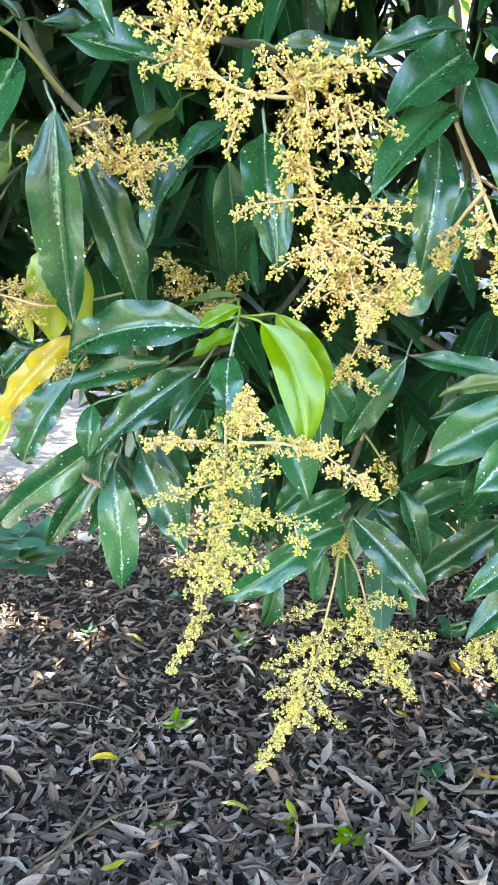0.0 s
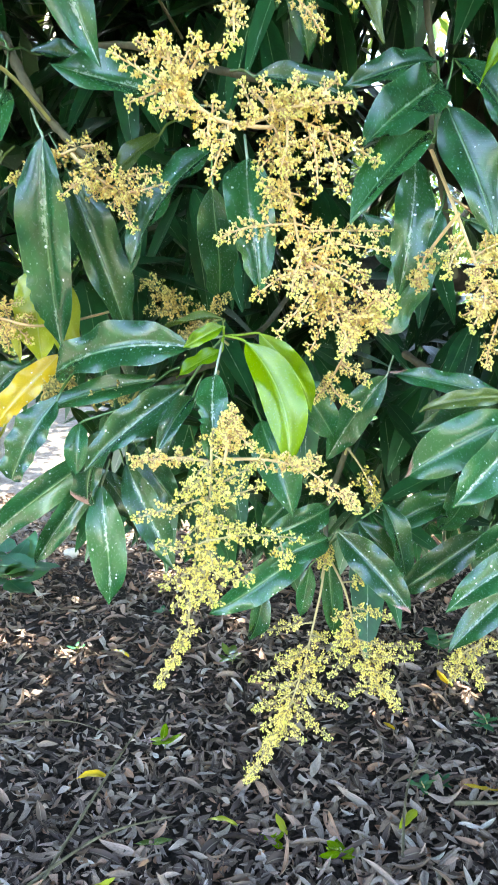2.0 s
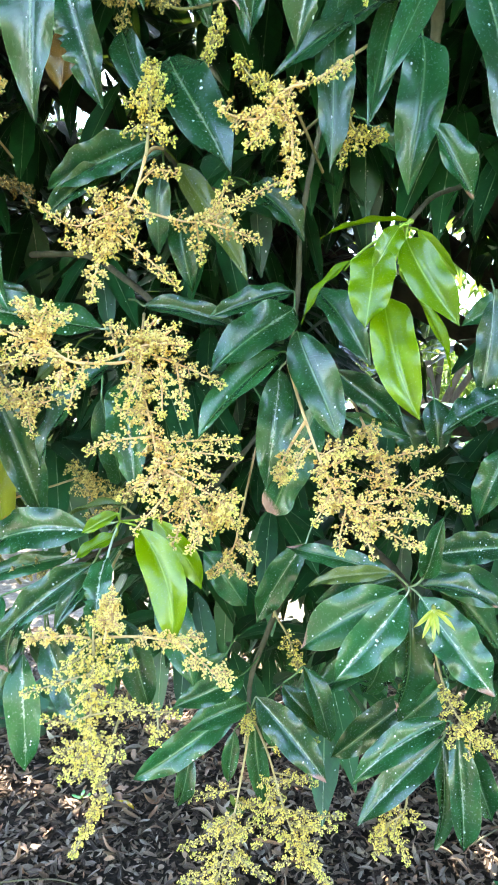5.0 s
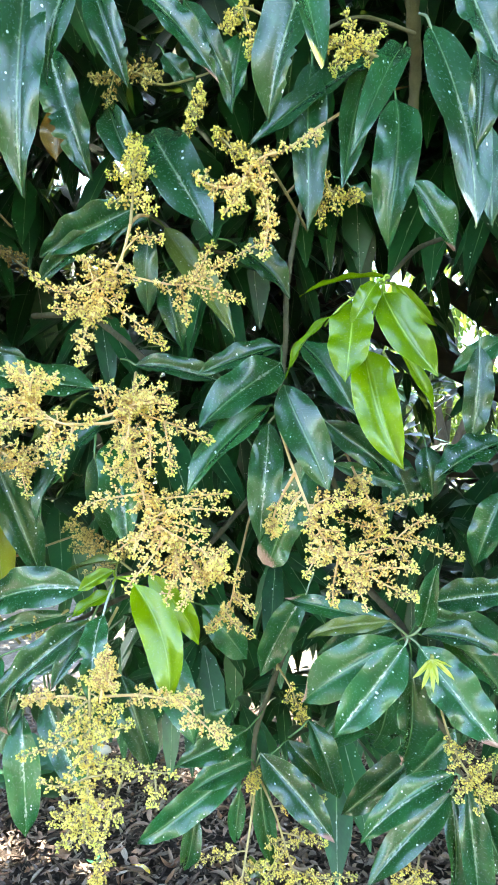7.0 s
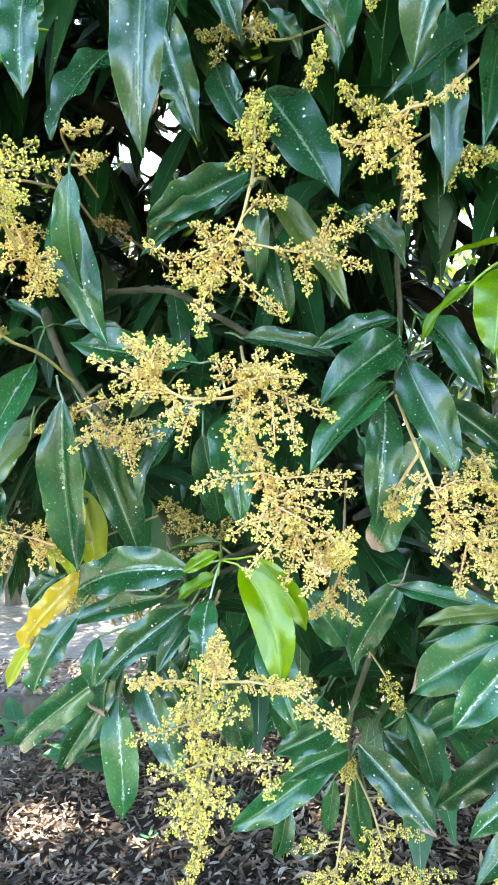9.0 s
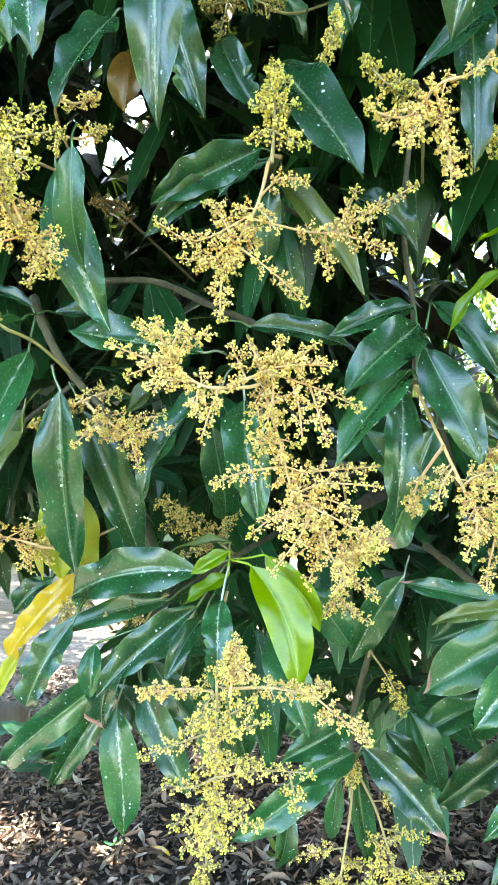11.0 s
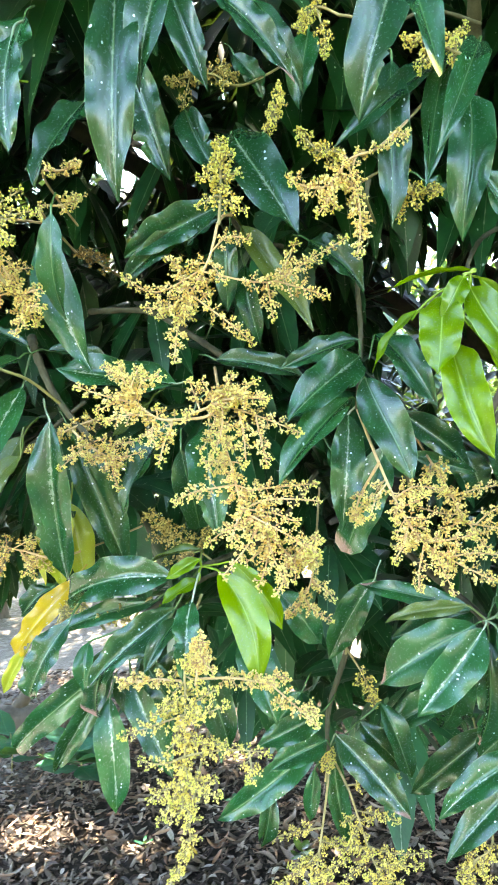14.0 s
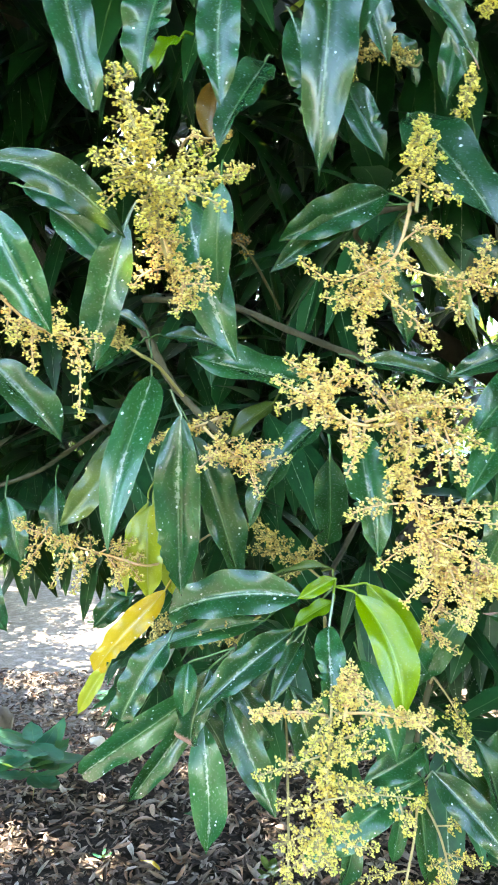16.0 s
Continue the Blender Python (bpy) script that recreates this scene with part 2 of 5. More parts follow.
def soil_material():
    n = Nodes("soil_and_lawn")
    place = n.put("ShaderNodeTexCoord").outputs["Object"]
    part_p = n.put("ShaderNodeSeparateXYZ", (0, place))
    fine, coarse, mid = n.noise(place, 60.0, 6, 0.7), n.noise(place, 0.5, 3), n.noise(place, 9.0, 4)
    earth = n.mix(n.step(fine, 0.3, 0.7), (0.07, 0.054, 0.043), (0.26, 0.215, 0.18))
    earth = n.mix(n.step(mid, 0.45, 0.7, 0.0, 0.6), earth, (0.36, 0.31, 0.27))
    grass = n.mix(n.step(fine, 0.3, 0.7), (0.03, 0.06, 0.015), (0.1, 0.13, 0.038))
    # near-black soil below the tree: the shade between litter leaves, put into the colour
    litter_shade_soil = n.mix(n.step(fine, 0.3, 0.7), (0.014, 0.01, 0.008), (0.05, 0.037, 0.029))
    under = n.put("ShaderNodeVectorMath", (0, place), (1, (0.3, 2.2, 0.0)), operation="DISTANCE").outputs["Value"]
    earth = n.mix(n.step(n.math("ADD", under, n.math("MULTIPLY", coarse, 1.2)), 2.9, 3.9), litter_shade_soil, earth)
    middle = n.put("ShaderNodeVectorMath", (0, place), (1, (0.0, 5.0, 0.0)), operation="DISTANCE").outputs["Value"]
    # unseen ground behind the camera, made dark grass to lower bounce and reflections
    behind = n.step(n.math("ADD", part_p.outputs[1], n.math("MULTIPLY", n.math("SUBTRACT", coarse, 0.5), 2.0)), -2.6, -1.0, 1.0, 0.0)
    far = n.step(n.math("ADD", middle, n.math("MULTIPLY", n.math("SUBTRACT", coarse, 0.5), 4.0)), 9.0, 12.0)
    color = n.mix(n.math("MAXIMUM", far, behind), earth, grass)
    return n.surface(color, 0.95, n.bump(fine, 0.8, 0.02), 0.2)


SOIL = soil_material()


# ---- building tools ----
def mesh_object(name, verts, faces, material, parent=None, uvs=None, smooth=True):
    me = bpy.data.meshes.new(name)
    me.from_pydata([tuple(v) for v in verts], [], faces)
    if uvs is not None:
        layer = me.uv_layers.new(name="UVMap")
        flat = np.array(uvs, dtype=np.float32)[[i for f in faces for i in f]]
        layer.data.foreach_set("uv", flat.ravel())
    if smooth:
        me.polygons.foreach_set("use_smooth", [True] * len(me.polygons))
    me.materials.append(material)
    me.update()
    ob = new(name, me)
    if parent is not None:
        ob.parent = parent
    return ob


def tube(verts, faces, uvs, points, radii, sides=6, cap=True):
    """Adds a tapering tube along the points."""
    start = len(verts)
    points = [Vector(p) for p in points]
    side = None
    for i, p in enumerate(points):
        way = (points[min(i + 1, len(points) - 1)] - points[max(i - 1, 0)]).normalized()
        if side is None:
            side = way.orthogonal().normalized()
        side = (side - way * side.dot(way)).normalized()
        other = way.cross(side)
        for k in range(sides):
            a = 2 * math.pi * k / sides
            verts.append(p + (side * math.cos(a) + other * math.sin(a)) * radii[i])
            uvs.append((0.02, 0.5))
    for i in range(len(points) - 1):
        for k in range(sides):
            a, b = start + i * sides + k, start + i * sides + (k + 1) % sides
            faces.append((a, b, b + sides, a + sides))
    if cap:
        verts.append(points[-1])
        uvs.append((0.02, 0.5))
        for k in range(sides):
            faces.append((start + (len(points) - 1) * sides + k, start + (len(points) - 1) * sides + (k + 1) % sides, len(verts) - 1))


def smooth_line(points, per=6):
    """A Catmull-Rom line through the points."""
    pts = [Vector(p) for p in points]
    if len(pts) < 3:
        return [pts[0].lerp(pts[-1], i / per) for i in range(per + 1)]
    out = []
    for i in range(len(pts) - 1):
        a, b, c, d = pts[max(i - 1, 0)], pts[i], pts[i + 1], pts[min(i + 2, len(pts) - 1)]
        for k in range(per):
            t = k / per
            out.append(0.5 * ((2 * b) + (c - a) * t + (2 * a - 5 * b + 4 * c - d) * t * t + (3 * b - a - 3 * c + d) * t ** 3))
    return out + [pts[-1]]


# ---- the mango tree ----
tree = tagged(new("mango_tree"), "flowering mango tree with dark glossy leaves and yellow panicles", "tree")
tree.location = (0.6, 2.6, 0)
ORIGIN = Vector(tree.location)
BOUGHS, STALKS = [], []


def blade(length, width, bow, fold, wave, sickle, blunt, bites, r, nu=18, nv=8):
    """Rows of points of a leaf blade along +y, its face towards +z."""
    verts, uvs, faces = [], [], []
    phase, turns, roll = r.uniform(0, 6.28), r.uniform(1.5, 3.6), r.uniform(-0.7, 0.7)
    for i in range(nu + 1):
        s = i / nu
        f = (1 - (1 - min(1.0, s / 0.36)) ** 2) ** 0.8 * max(0.0, 1 - max(0.0, (s - 0.42) / 0.58) ** 2.7)
        if blunt:
            f = max(f, min(1.0, (1 - s) * 9 + 0.35) * 0.8 if s > 0.6 else 0)
        elif s > 0.86:
            f *= 1 - 0.25 * ((s - 0.86) / 0.14)
        for j in range(nv + 1):
            v = 2 * j / nv - 1
            h = 0.5 * width * max(f, 0.012)
            for at, deep, wide, sign in bites:
                if v * sign > 0:
                    h *= 1 - deep * math.exp(-(((s - at) / wide) ** 4))
            x = v * h
            z = fold * h * (abs(v) * 1.5 - 0.75 * v * v) + bow * 4 * s * (1 - s) * length + wave * width * v * abs(v) * math.sin(turns * 6.28 * s + phase + (1.3 if v > 0 else 0)) * min(1, 6 * s)
            x, z = x * math.cos(roll * (s - 0.4)) - z * math.sin(roll * (s - 0.4)), x * math.sin(roll * (s - 0.4)) + z * math.cos(roll * (s - 0.4))
            verts.append(Vector((x + sickle * 4 * s * (1 - s) * length, s * length, z)))
            uvs.append((s, 0.5 + 0.5 * v))
    for i in range(nu):
        for j in range(nv):
            a = i * (nv + 1) + j
            faces.append((a, a + 1, a + nv + 2, a + nv + 1))
    return verts, uvs, faces


def leaf_frame(base, tip, twist, lift):
    base, tip = Vector(base), Vector(tip)
    along = (tip - base).normalized()
    facing = Vector((0.0, -1.0, lift))
    up = facing - along * facing.dot(along)
    up = Matrix.Rotation(radians(twist), 3, along) @ up.normalized()
    across = along.cross(up)
    return Matrix((across, along, up)).transposed().to_4x4()


LABELS = {"bright": "glossy bright lime-green young leaf", "lime": "pale yellow-green dying leaf", "yellow": "torn golden-yellow dying leaf", "olive": "dull olive-green leaf seen from below", "amber_shade": "withering amber leaf, coloured darker for the shade it hangs in"}


def leaf(base, tip, width, kind, stem=None, bow=None, fold=None, twist=None, sickle=None, blunt=False, chew=False, dep=False, spots=False, ytip=False, tipw=False, **more):
    burnt = more.get("burnt", False)
    r = random.Random(round(base[0] * 7919 + base[2] * 104729 + tip[0] * 31, 4))
    length = (Vector(tip) - Vector(base)).length
    gnawed, flank = r.uniform(0.45, 0.7), r.choice((-1, 1))
    bites = [(gnawed + r.uniform(0.0, 0.24), r.uniform(0.08, 0.34), r.uniform(0.009, 0.022), flank) for _ in range(6)] if chew else []
    bow = r.uniform(0.03, 0.13) if bow is None else bow
    fold = r.uniform(0.3, 1.0) if fold is None else fold
    sickle = r.uniform(-0.03, 0.03) if sickle is None else sickle
    twist = r.uniform(-14, 14) if twist is None else twist
    verts, uvs, faces = blade(length, width * 0.88, bow, fold, 0.1, sickle, blunt, bites, r, 44 if chew else 18)
    m = leaf_frame(base, tip, twist, r.uniform(0.0, 0.8))
    inverse = m.inverted()
    end = inverse @ (Vector(stem) - Vector(base)) if stem else inverse @ Vector((0, 0.022, 0.006)) + Vector((0, -0.022, 0))
    if end.length > 0.09:
        end = end.normalized() * 0.035
    start = Vector((0, 0.012, 0))
    tube(verts, faces, uvs, smooth_line([end, end * 0.45 + Vector((0, 0, 0.004)), Vector((0, 0, 0)), start], 3), [0.0014] * 9 + [0.0011], 5)
    if kind == "green":
        key = "green" + ("_ytip" if ytip else "_tipw" if tipw else "_deptip" if (burnt and dep) else "_tip" if burnt else "_spots" if spots else "_dep" if dep else "")
    else:
        key = kind
    ob = mesh_object("leaf", verts, faces, LEAF[key], tree, uvs)
    ob.matrix_basis = Matrix.Translation(Vector(base) - ORIGIN) @ m
    if kind in LABELS:
        tagged(ob, LABELS[kind])
    return ob


def branch(r0, r1, *points):
    line = smooth_line(points, 8)
    BOUGHS.extend(line)
    verts, faces, uvs = [], [], []
    count = len(line) - 1
    radii = [(r0 + (r1 - r0) * i / count) * (1 + 0.12 * math.sin(i * 2.1) + 0.1 * noise.noise(Vector((i * 0.7, r0 * 900, 0)))) for i in range(count + 1)]
    tube(verts, faces, uvs, [p - ORIGIN for p in line], radii, 9)
    return mesh_object("branch", verts, faces, TWIG, tree, uvs)


def floret(bloom, at, way, size, age, r):
    """A round bud, or an opened star of five petals."""
    verts, faces, uvs = bloom
    start = len(verts)
    side = way.orthogonal().normalized()
    other = way.cross(side)
    if r.random() < 0.7 + 0.3 * age:
        verts.extend((at + way * size * 1.15, at + side * size, at + other * size, at - side * size, at - other * size, at - way * size * 0.9))
        for a, b in ((1, 2), (2, 3), (3, 4), (4, 1)):
            faces.append((start, start + a, start + b))
            faces.append((start + 5, start + b, start + a))
        uvs.extend([(age, 0.5)] * 6)
    else:
        verts.append(at - way * size * 0.6)
        turn = r.uniform(0, 6.28)
        for k in range(10):
            a, reach = turn + k * math.pi / 5, (2.0 if k % 2 == 0 else 0.75)
            verts.append(at + (side * math.cos(a) + other * math.sin(a)) * size * reach + way * size * (0.7 if k % 2 == 0 else 0.0))
        for k in range(10):
            faces.append((start, start + 1 + k, start + 1 + (k + 1) % 10))
        uvs.extend([(age, 0.5)] * 11)


def scatter(r, much):
    return Vector((r.gauss(0, much), r.gauss(0, much), r.gauss(0, much)))


def cyme(stalk, bloom, at, out, reach, age, r):
    """A branchlet that ends in three florets, with a pair of florets halfway on the longer ones."""
    end = at + out * reach
    tube(stalk[0], stalk[1], stalk[2], [at, end], [0.00055, 0.0004], 3, False)
    size = r.uniform(0.0013, 0.00185) * (1.08 - 0.3 * age)
    floret(bloom, end + out * size, out, size, age, r)
    side = (Matrix.Rotation(r.uniform(0, 6.28), 3, out) @ out.orthogonal()).normalized()
    stops = [(0.78, 0.0021), (0.78, 0.0021)]
    if reach > 0.0045:
        stops += [(0.5, 0.0028), (0.52, 0.0028)]
    if reach > 0.008:
        stops += [(0.3, 0.003), (0.33, 0.0028)]
    for k, (c, far) in enumerate(stops):
        aside = (side if k % 2 == 0 else -side) if k // 2 != 1 else (out.cross(side) if k % 2 == 0 else -out.cross(side))
        way = (aside + out * 0.7 + scatter(r, 0.25)).normalized()
        foot = at.lerp(end, c)
        spot = foot + way * far * r.uniform(0.75, 1.2)
        tube(stalk[0], stalk[1], stalk[2], [foot, spot], [0.0004, 0.00035], 3, False)
        floret(bloom, spot, way, size * r.uniform(0.8, 1.1), age, r)


def spray(stalk, bloom, points, r, thick=0.0009, fringe=0.0095, bare=0.12):
    """One flowering side branch: a straight stalk with branchlets that shorten towards its tip."""
    line = smooth_line(points, 5)
    length = sum((b - a).length for a, b in zip(line, line[1:]))
    count = len(line) - 1
    tube(stalk[0], stalk[1], stalk[2], line, [thick * (1 - 0.45 * i / count) for i in range(count + 1)], 5)
    steps = max(4, int(length * (1 - bare) / 0.0025))
    turn = r.uniform(0, 6.28)
    for k in range(steps):
        s = bare + (1 - bare) * (k + 0.5) / steps
        f = s * count
        i = min(int(f), count - 1)
        at, way = line[i].lerp(line[i + 1], f - i), (line[i + 1] - line[i]).normalized()
        turn += 2.4
        side = way.orthogonal().normalized()
        out = (Matrix.Rotation(turn, 3, way) @ side + way * r.uniform(0.35, 0.8)).normalized()
        reach = fringe * (1.08 - 0.8 * s) * r.uniform(0.6, 1.35)
        cyme(stalk, bloom, at, out, reach, s, r)
    for _ in range(4):
        floret(bloom, line[-1] + scatter(r, 0.0009), way, 0.001, 1.0, r)


PANICLE_LABEL = {"warm": "dense warm-yellow mango flower panicle on a pinkish stalk", "green": "fresh greenish-yellow mango flower panicle", "olive": "sparse flower panicle in shade, coloured a duller yellow for it", "dark": "withered brown flower panicle"}


def panicle(tone, spread, sides, axis, *arms):
    r = random.Random(round(axis[0][0] * 5003 + axis[0][2] * 911 + len(arms), 4))
    stalk, bloom = ([], [], []), ([], [], [])
    axis = [Vector(p) for p in axis]
    if not any((p - axis[0]).length < 0.03 for p in STALKS):
        # the stalk grows out of the nearest bough, or from the depth of the crown
        joint = min((p for p in BOUGHS if p.y > axis[0].y - 0.08), key=lambda p: (p - axis[0]).length, default=axis[0] + Vector((0, 1, 0)))
        if 0.012 < (joint - axis[0]).length < 0.11 and axis[0].y - axis[1].y < 0.03:
            tube(stalk[0], stalk[1], stalk[2], smooth_line([joint - ORIGIN, joint.lerp(axis[0], 0.6) + Vector((0, 0.004, 0.006)) - ORIGIN, axis[0] - ORIGIN], 5), [0.0018] * 11, 6)
        elif (joint - axis[0]).length >= 0.11 and axis[0].y - axis[1].y < 0.03:
            away = (axis[0] - axis[1]).normalized()
            axis.insert(0, axis[0] + away * 0.05 + Vector((0, 0.22, 0.03)))
    line = smooth_line([p - ORIGIN for p in axis], 7)
    STALKS.extend(p + ORIGIN for p in line)
    count = len(line) - 1
    tube(stalk[0], stalk[1], stalk[2], line, [0.0018 - 0.0008 * i / count for i in range(count + 1)], 7)
    turn = r.uniform(0, 6.28)
    sides = int(sides * 1.35)
    for k in range(sides):
        s = 0.34 + 0.64 * (k + r.random()) / sides
        f = s * count
        i = min(int(f), count - 1)
        at, way = line[i].lerp(line[i + 1], f - i), (line[i + 1] - line[i]).normalized()
        turn += 2.4
        out = (Matrix.Rotation(turn, 3, way) @ way.orthogonal().normalized() + way * 0.5).normalized()
        reach = spread * (1.3 - 0.85 * s) * r.uniform(0.7, 1.2)
        bend = Vector((0, 0, -0.12 * reach))
        spray(stalk, bloom, [at, at + out * reach * 0.5, at + out * reach + bend], r)
    spray(stalk, bloom, [p for p in line[int(count * 0.7):]], r, bare=0.0)
    joints = list(line)
    for arm in arms:
        pts = [Vector(p) - ORIGIN for p in arm]
        nearest = min(joints, key=lambda q: (q - pts[0]).length)
        if (nearest - pts[0]).length < 0.06:
            pts[0] = nearest
        if len(pts) == 2:
            pts.insert(1, pts[0].lerp(pts[1], 0.5) + Vector((r.gauss(0, 0.003), r.gauss(0, 0.003), r.gauss(0, 0.003))))
        joints += smooth_line(pts, 6)
        spray(stalk, bloom, pts, r, 0.0012, 0.0125, 0.2 if (pts[-1] - pts[0]).length > 0.04 else 0.08)
    stem = mesh_object("flower_panicle", *stalk[:2], STALK[tone], tree)
    tagged(stem, PANICLE_LABEL[tone])
    tagged(mesh_object("blossom", bloom[0], bloom[1], FLOWER[tone], stem, bloom[2]), kind="stuff")


# boughs of the outer crown
branch(0.0060, 0.0030, (-0.230, 0.765, 1.886), (-0.214, 0.736, 1.859), (-0.186, 0.708, 1.809), (-0.155, 0.679, 1.772), (-0.118, 0.650, 1.735))
branch(0.0036, 0.0028, (0.229, 0.850, 2.090), (0.208, 0.798, 1.993), (0.195, 0.747, 1.912), (0.190, 0.695, 1.839), (0.177, 0.643, 1.751))
branch(0.0060, 0.0045, (0.271, 1.105, 1.548), (0.307, 0.970, 1.510), (0.313, 0.836, 1.505), (0.307, 0.701, 1.507))
branch(0.0048, 0.0030, (0.169, 0.977, 1.442), (0.144, 0.941, 1.393), (0.123, 0.904, 1.347), (0.119, 0.867, 1.309))
branch(0.0060, 0.0040, (-0.308, 1.275, 2.050), (-0.150, 1.085, 1.992), (-0.044, 0.895, 1.904), (0.031, 0.706, 1.828))
branch(0.0110, 0.0080, (0.374, 0.765, 2.397), (0.391, 0.850, 2.328), (0.406, 0.935, 2.280), (0.399, 1.020, 2.153))
branch(0.0030, 0.0040, (-0.477, 0.935, 1.684), (-0.423, 0.992, 1.710), (-0.388, 1.048, 1.745), (-0.273, 1.105, 1.843))
branch(0.0050, 0.0030, (0.131, 1.275, 1.692), (0.051, 1.077, 1.595), (0.010, 0.878, 1.583), (-0.009, 0.680, 1.588))
branch(0.0050, 0.0030, (-0.033, 1.190, 1.529), (-0.092, 1.040, 1.516), (-0.113, 0.890, 1.511), (-0.114, 0.739, 1.512))
branch(0.0040, 0.0030, (0.097, 1.105, 2.092), (0.051, 0.935, 2.053), (0.046, 0.765, 2.014), (0.058, 0.595, 1.958))
branch(0.0040, 0.0030, (0.338, 0.850, 1.404), (0.365, 0.820, 1.364), (0.372, 0.791, 1.324))
branch(0.0040, 0.0025, (0.254, 0.808, 1.650), (0.216, 0.744, 1.739), (0.188, 0.680, 1.759))
branch(0.0040, 0.0020, (0.456, 1.020, 2.065), (0.377, 0.856, 1.994), (0.317, 0.691, 1.914), (0.279, 0.527, 1.854))
branch(0.0026, 0.0020, (0.373, 0.765, 2.239), (0.302, 0.722, 2.237), (0.243, 0.680, 2.191))

# leaves of the outer crown, each from its stalk to its tip
leaf((0.012, 0.672, 1.582), (0.052, 0.640, 1.462), 0.047, 'bright', stem=(-0.009, 0.680, 1.588), sickle=-.1, bow=.07, fold=.6, twist=0)
leaf((0.026, 0.690, 1.590), (0.078, 0.690, 1.510), 0.032, 'bright', stem=(-0.009, 0.680, 1.588), twist=15, sickle=-.08, fold=.4)
leaf((-0.009, 0.672, 1.597), (-0.048, 0.666, 1.577), 0.018, 'bright', stem=(-0.009, 0.680, 1.588))
leaf((-0.011, 0.672, 1.574), (-0.054, 0.654, 1.549), 0.021, 'bright', stem=(-0.009, 0.680, 1.588))
leaf((-0.009, 0.697, 1.604), (-0.077, 0.709, 1.590), 0.019, 'olive', stem=(-0.009, 0.680, 1.588), twist=60)
leaf((-0.040, 0.680, 1.577), (-0.187, 0.737, 1.550), 0.056, 'green', stem=(-0.009, 0.680, 1.588), dep=True, blunt=True, sickle=.04, fold=.5)
leaf((-0.166, 0.646, 1.763), (-0.169, 0.688, 1.576), 0.052, 'green', dep=True, chew=True, stem=(-0.208, 0.705, 1.853))
leaf((-0.160, 0.705, 1.748), (-0.108, 0.728, 1.583), 0.051, 'green', stem=(-0.208, 0.705, 1.853), twist=-15)
leaf((-0.218, 0.816, 1.669), (-0.223, 0.816, 1.553), 0.056, 'lime', bow=.1, twist=20)
leaf((-0.227, 0.833, 1.671), (-0.254, 0.833, 1.554), 0.031, 'lime', twist=35)
leaf((-0.210, 0.824, 1.667), (-0.194, 0.824, 1.552), 0.048, 'lime', twist=-30)
leaf((-0.215, 0.808, 1.671), (-0.203, 0.799, 1.607), 0.028, 'lime')
leaf((-0.160, 0.560, 2.100), (-0.180, 0.535, 2.052), 0.024, 'bright')
leaf((-0.153, 1.000, 2.320), (-0.163, 1.000, 2.225), 0.060, 'amber_shade')
leaf((-0.071, 0.731, 1.785), (-0.122, 0.731, 1.743), 0.032, 'olive')
leaf((-0.050, 0.765, 1.509), (-0.127, 0.748, 1.470), 0.034, 'green', spots=True)
leaf((-0.131, 0.808, 1.435), (-0.083, 0.808, 1.356), 0.043, 'green')
leaf((-0.075, 0.824, 1.462), (-0.101, 0.824, 1.394), 0.033, 'green')
leaf((-0.170, 0.850, 1.420), (-0.126, 0.850, 1.352), 0.034, 'green')
leaf((-0.201, 0.808, 1.565), (-0.281, 0.791, 1.471), 0.037, 'yellow', blunt=True, chew=True)
leaf((-0.265, 0.790, 1.479), (-0.301, 0.790, 1.422), 0.021, 'lime')
leaf((-0.010, 0.697, 1.767), (-0.098, 0.680, 1.648), 0.048, 'green', dep=True, twist=20)
leaf((-0.196, 0.646, 1.803), (-0.218, 0.552, 1.632), 0.040, 'green', dep=True, twist=-15, stem=(-0.208, 0.705, 1.853))
leaf((-0.223, 0.697, 1.728), (-0.296, 0.680, 1.649), 0.040, 'olive', stem=(-0.208, 0.705, 1.853))
leaf((-0.233, 0.731, 1.755), (-0.276, 0.705, 1.667), 0.038, 'olive')
leaf((-0.186, 0.731, 1.521), (-0.237, 0.722, 1.437), 0.045, 'green', twist=15, blunt=True)
leaf((-0.081, 0.748, 1.540), (-0.221, 0.748, 1.499), 0.031, 'green')
leaf((-0.048, 0.714, 1.537), (-0.153, 0.688, 1.452), 0.040, 'green', dep=True, chew=True, stem=(-0.009, 0.680, 1.588))
leaf((-0.041, 0.697, 1.527), (-0.076, 0.653, 1.476), 0.024, 'green')
leaf((-0.017, 0.654, 1.553), (-0.023, 0.607, 1.474), 0.033, 'green', dep=True, chew=True, stem=(-0.009, 0.680, 1.588))
leaf((-0.142, 0.748, 1.487), (-0.163, 0.752, 1.401), 0.042, 'green', burnt=True, blunt=True, stem=(-0.114, 0.739, 1.512))
leaf((-0.150, 0.765, 1.420), (-0.145, 0.752, 1.282), 0.047, 'green', dep=True, stem=(-0.114, 0.739, 1.512))
leaf((-0.135, 0.782, 1.470), (-0.304, 0.829, 1.337), 0.043, 'green', dep=True, blunt=True, stem=(-0.114, 0.739, 1.512))
leaf((-0.152, 0.790, 1.446), (-0.243, 0.808, 1.313), 0.033, 'green', dep=True, stem=(-0.114, 0.739, 1.512))
leaf((-0.121, 0.765, 1.446), (-0.069, 0.740, 1.328), 0.042, 'green', dep=True, stem=(-0.114, 0.739, 1.512))
leaf((-0.165, 0.739, 1.495), (-0.170, 0.728, 1.439), 0.028, 'green', stem=(-0.114, 0.739, 1.512))
leaf((-0.116, 0.808, 1.457), (-0.069, 0.808, 1.386), 0.043, 'green', stem=(-0.114, 0.739, 1.512))
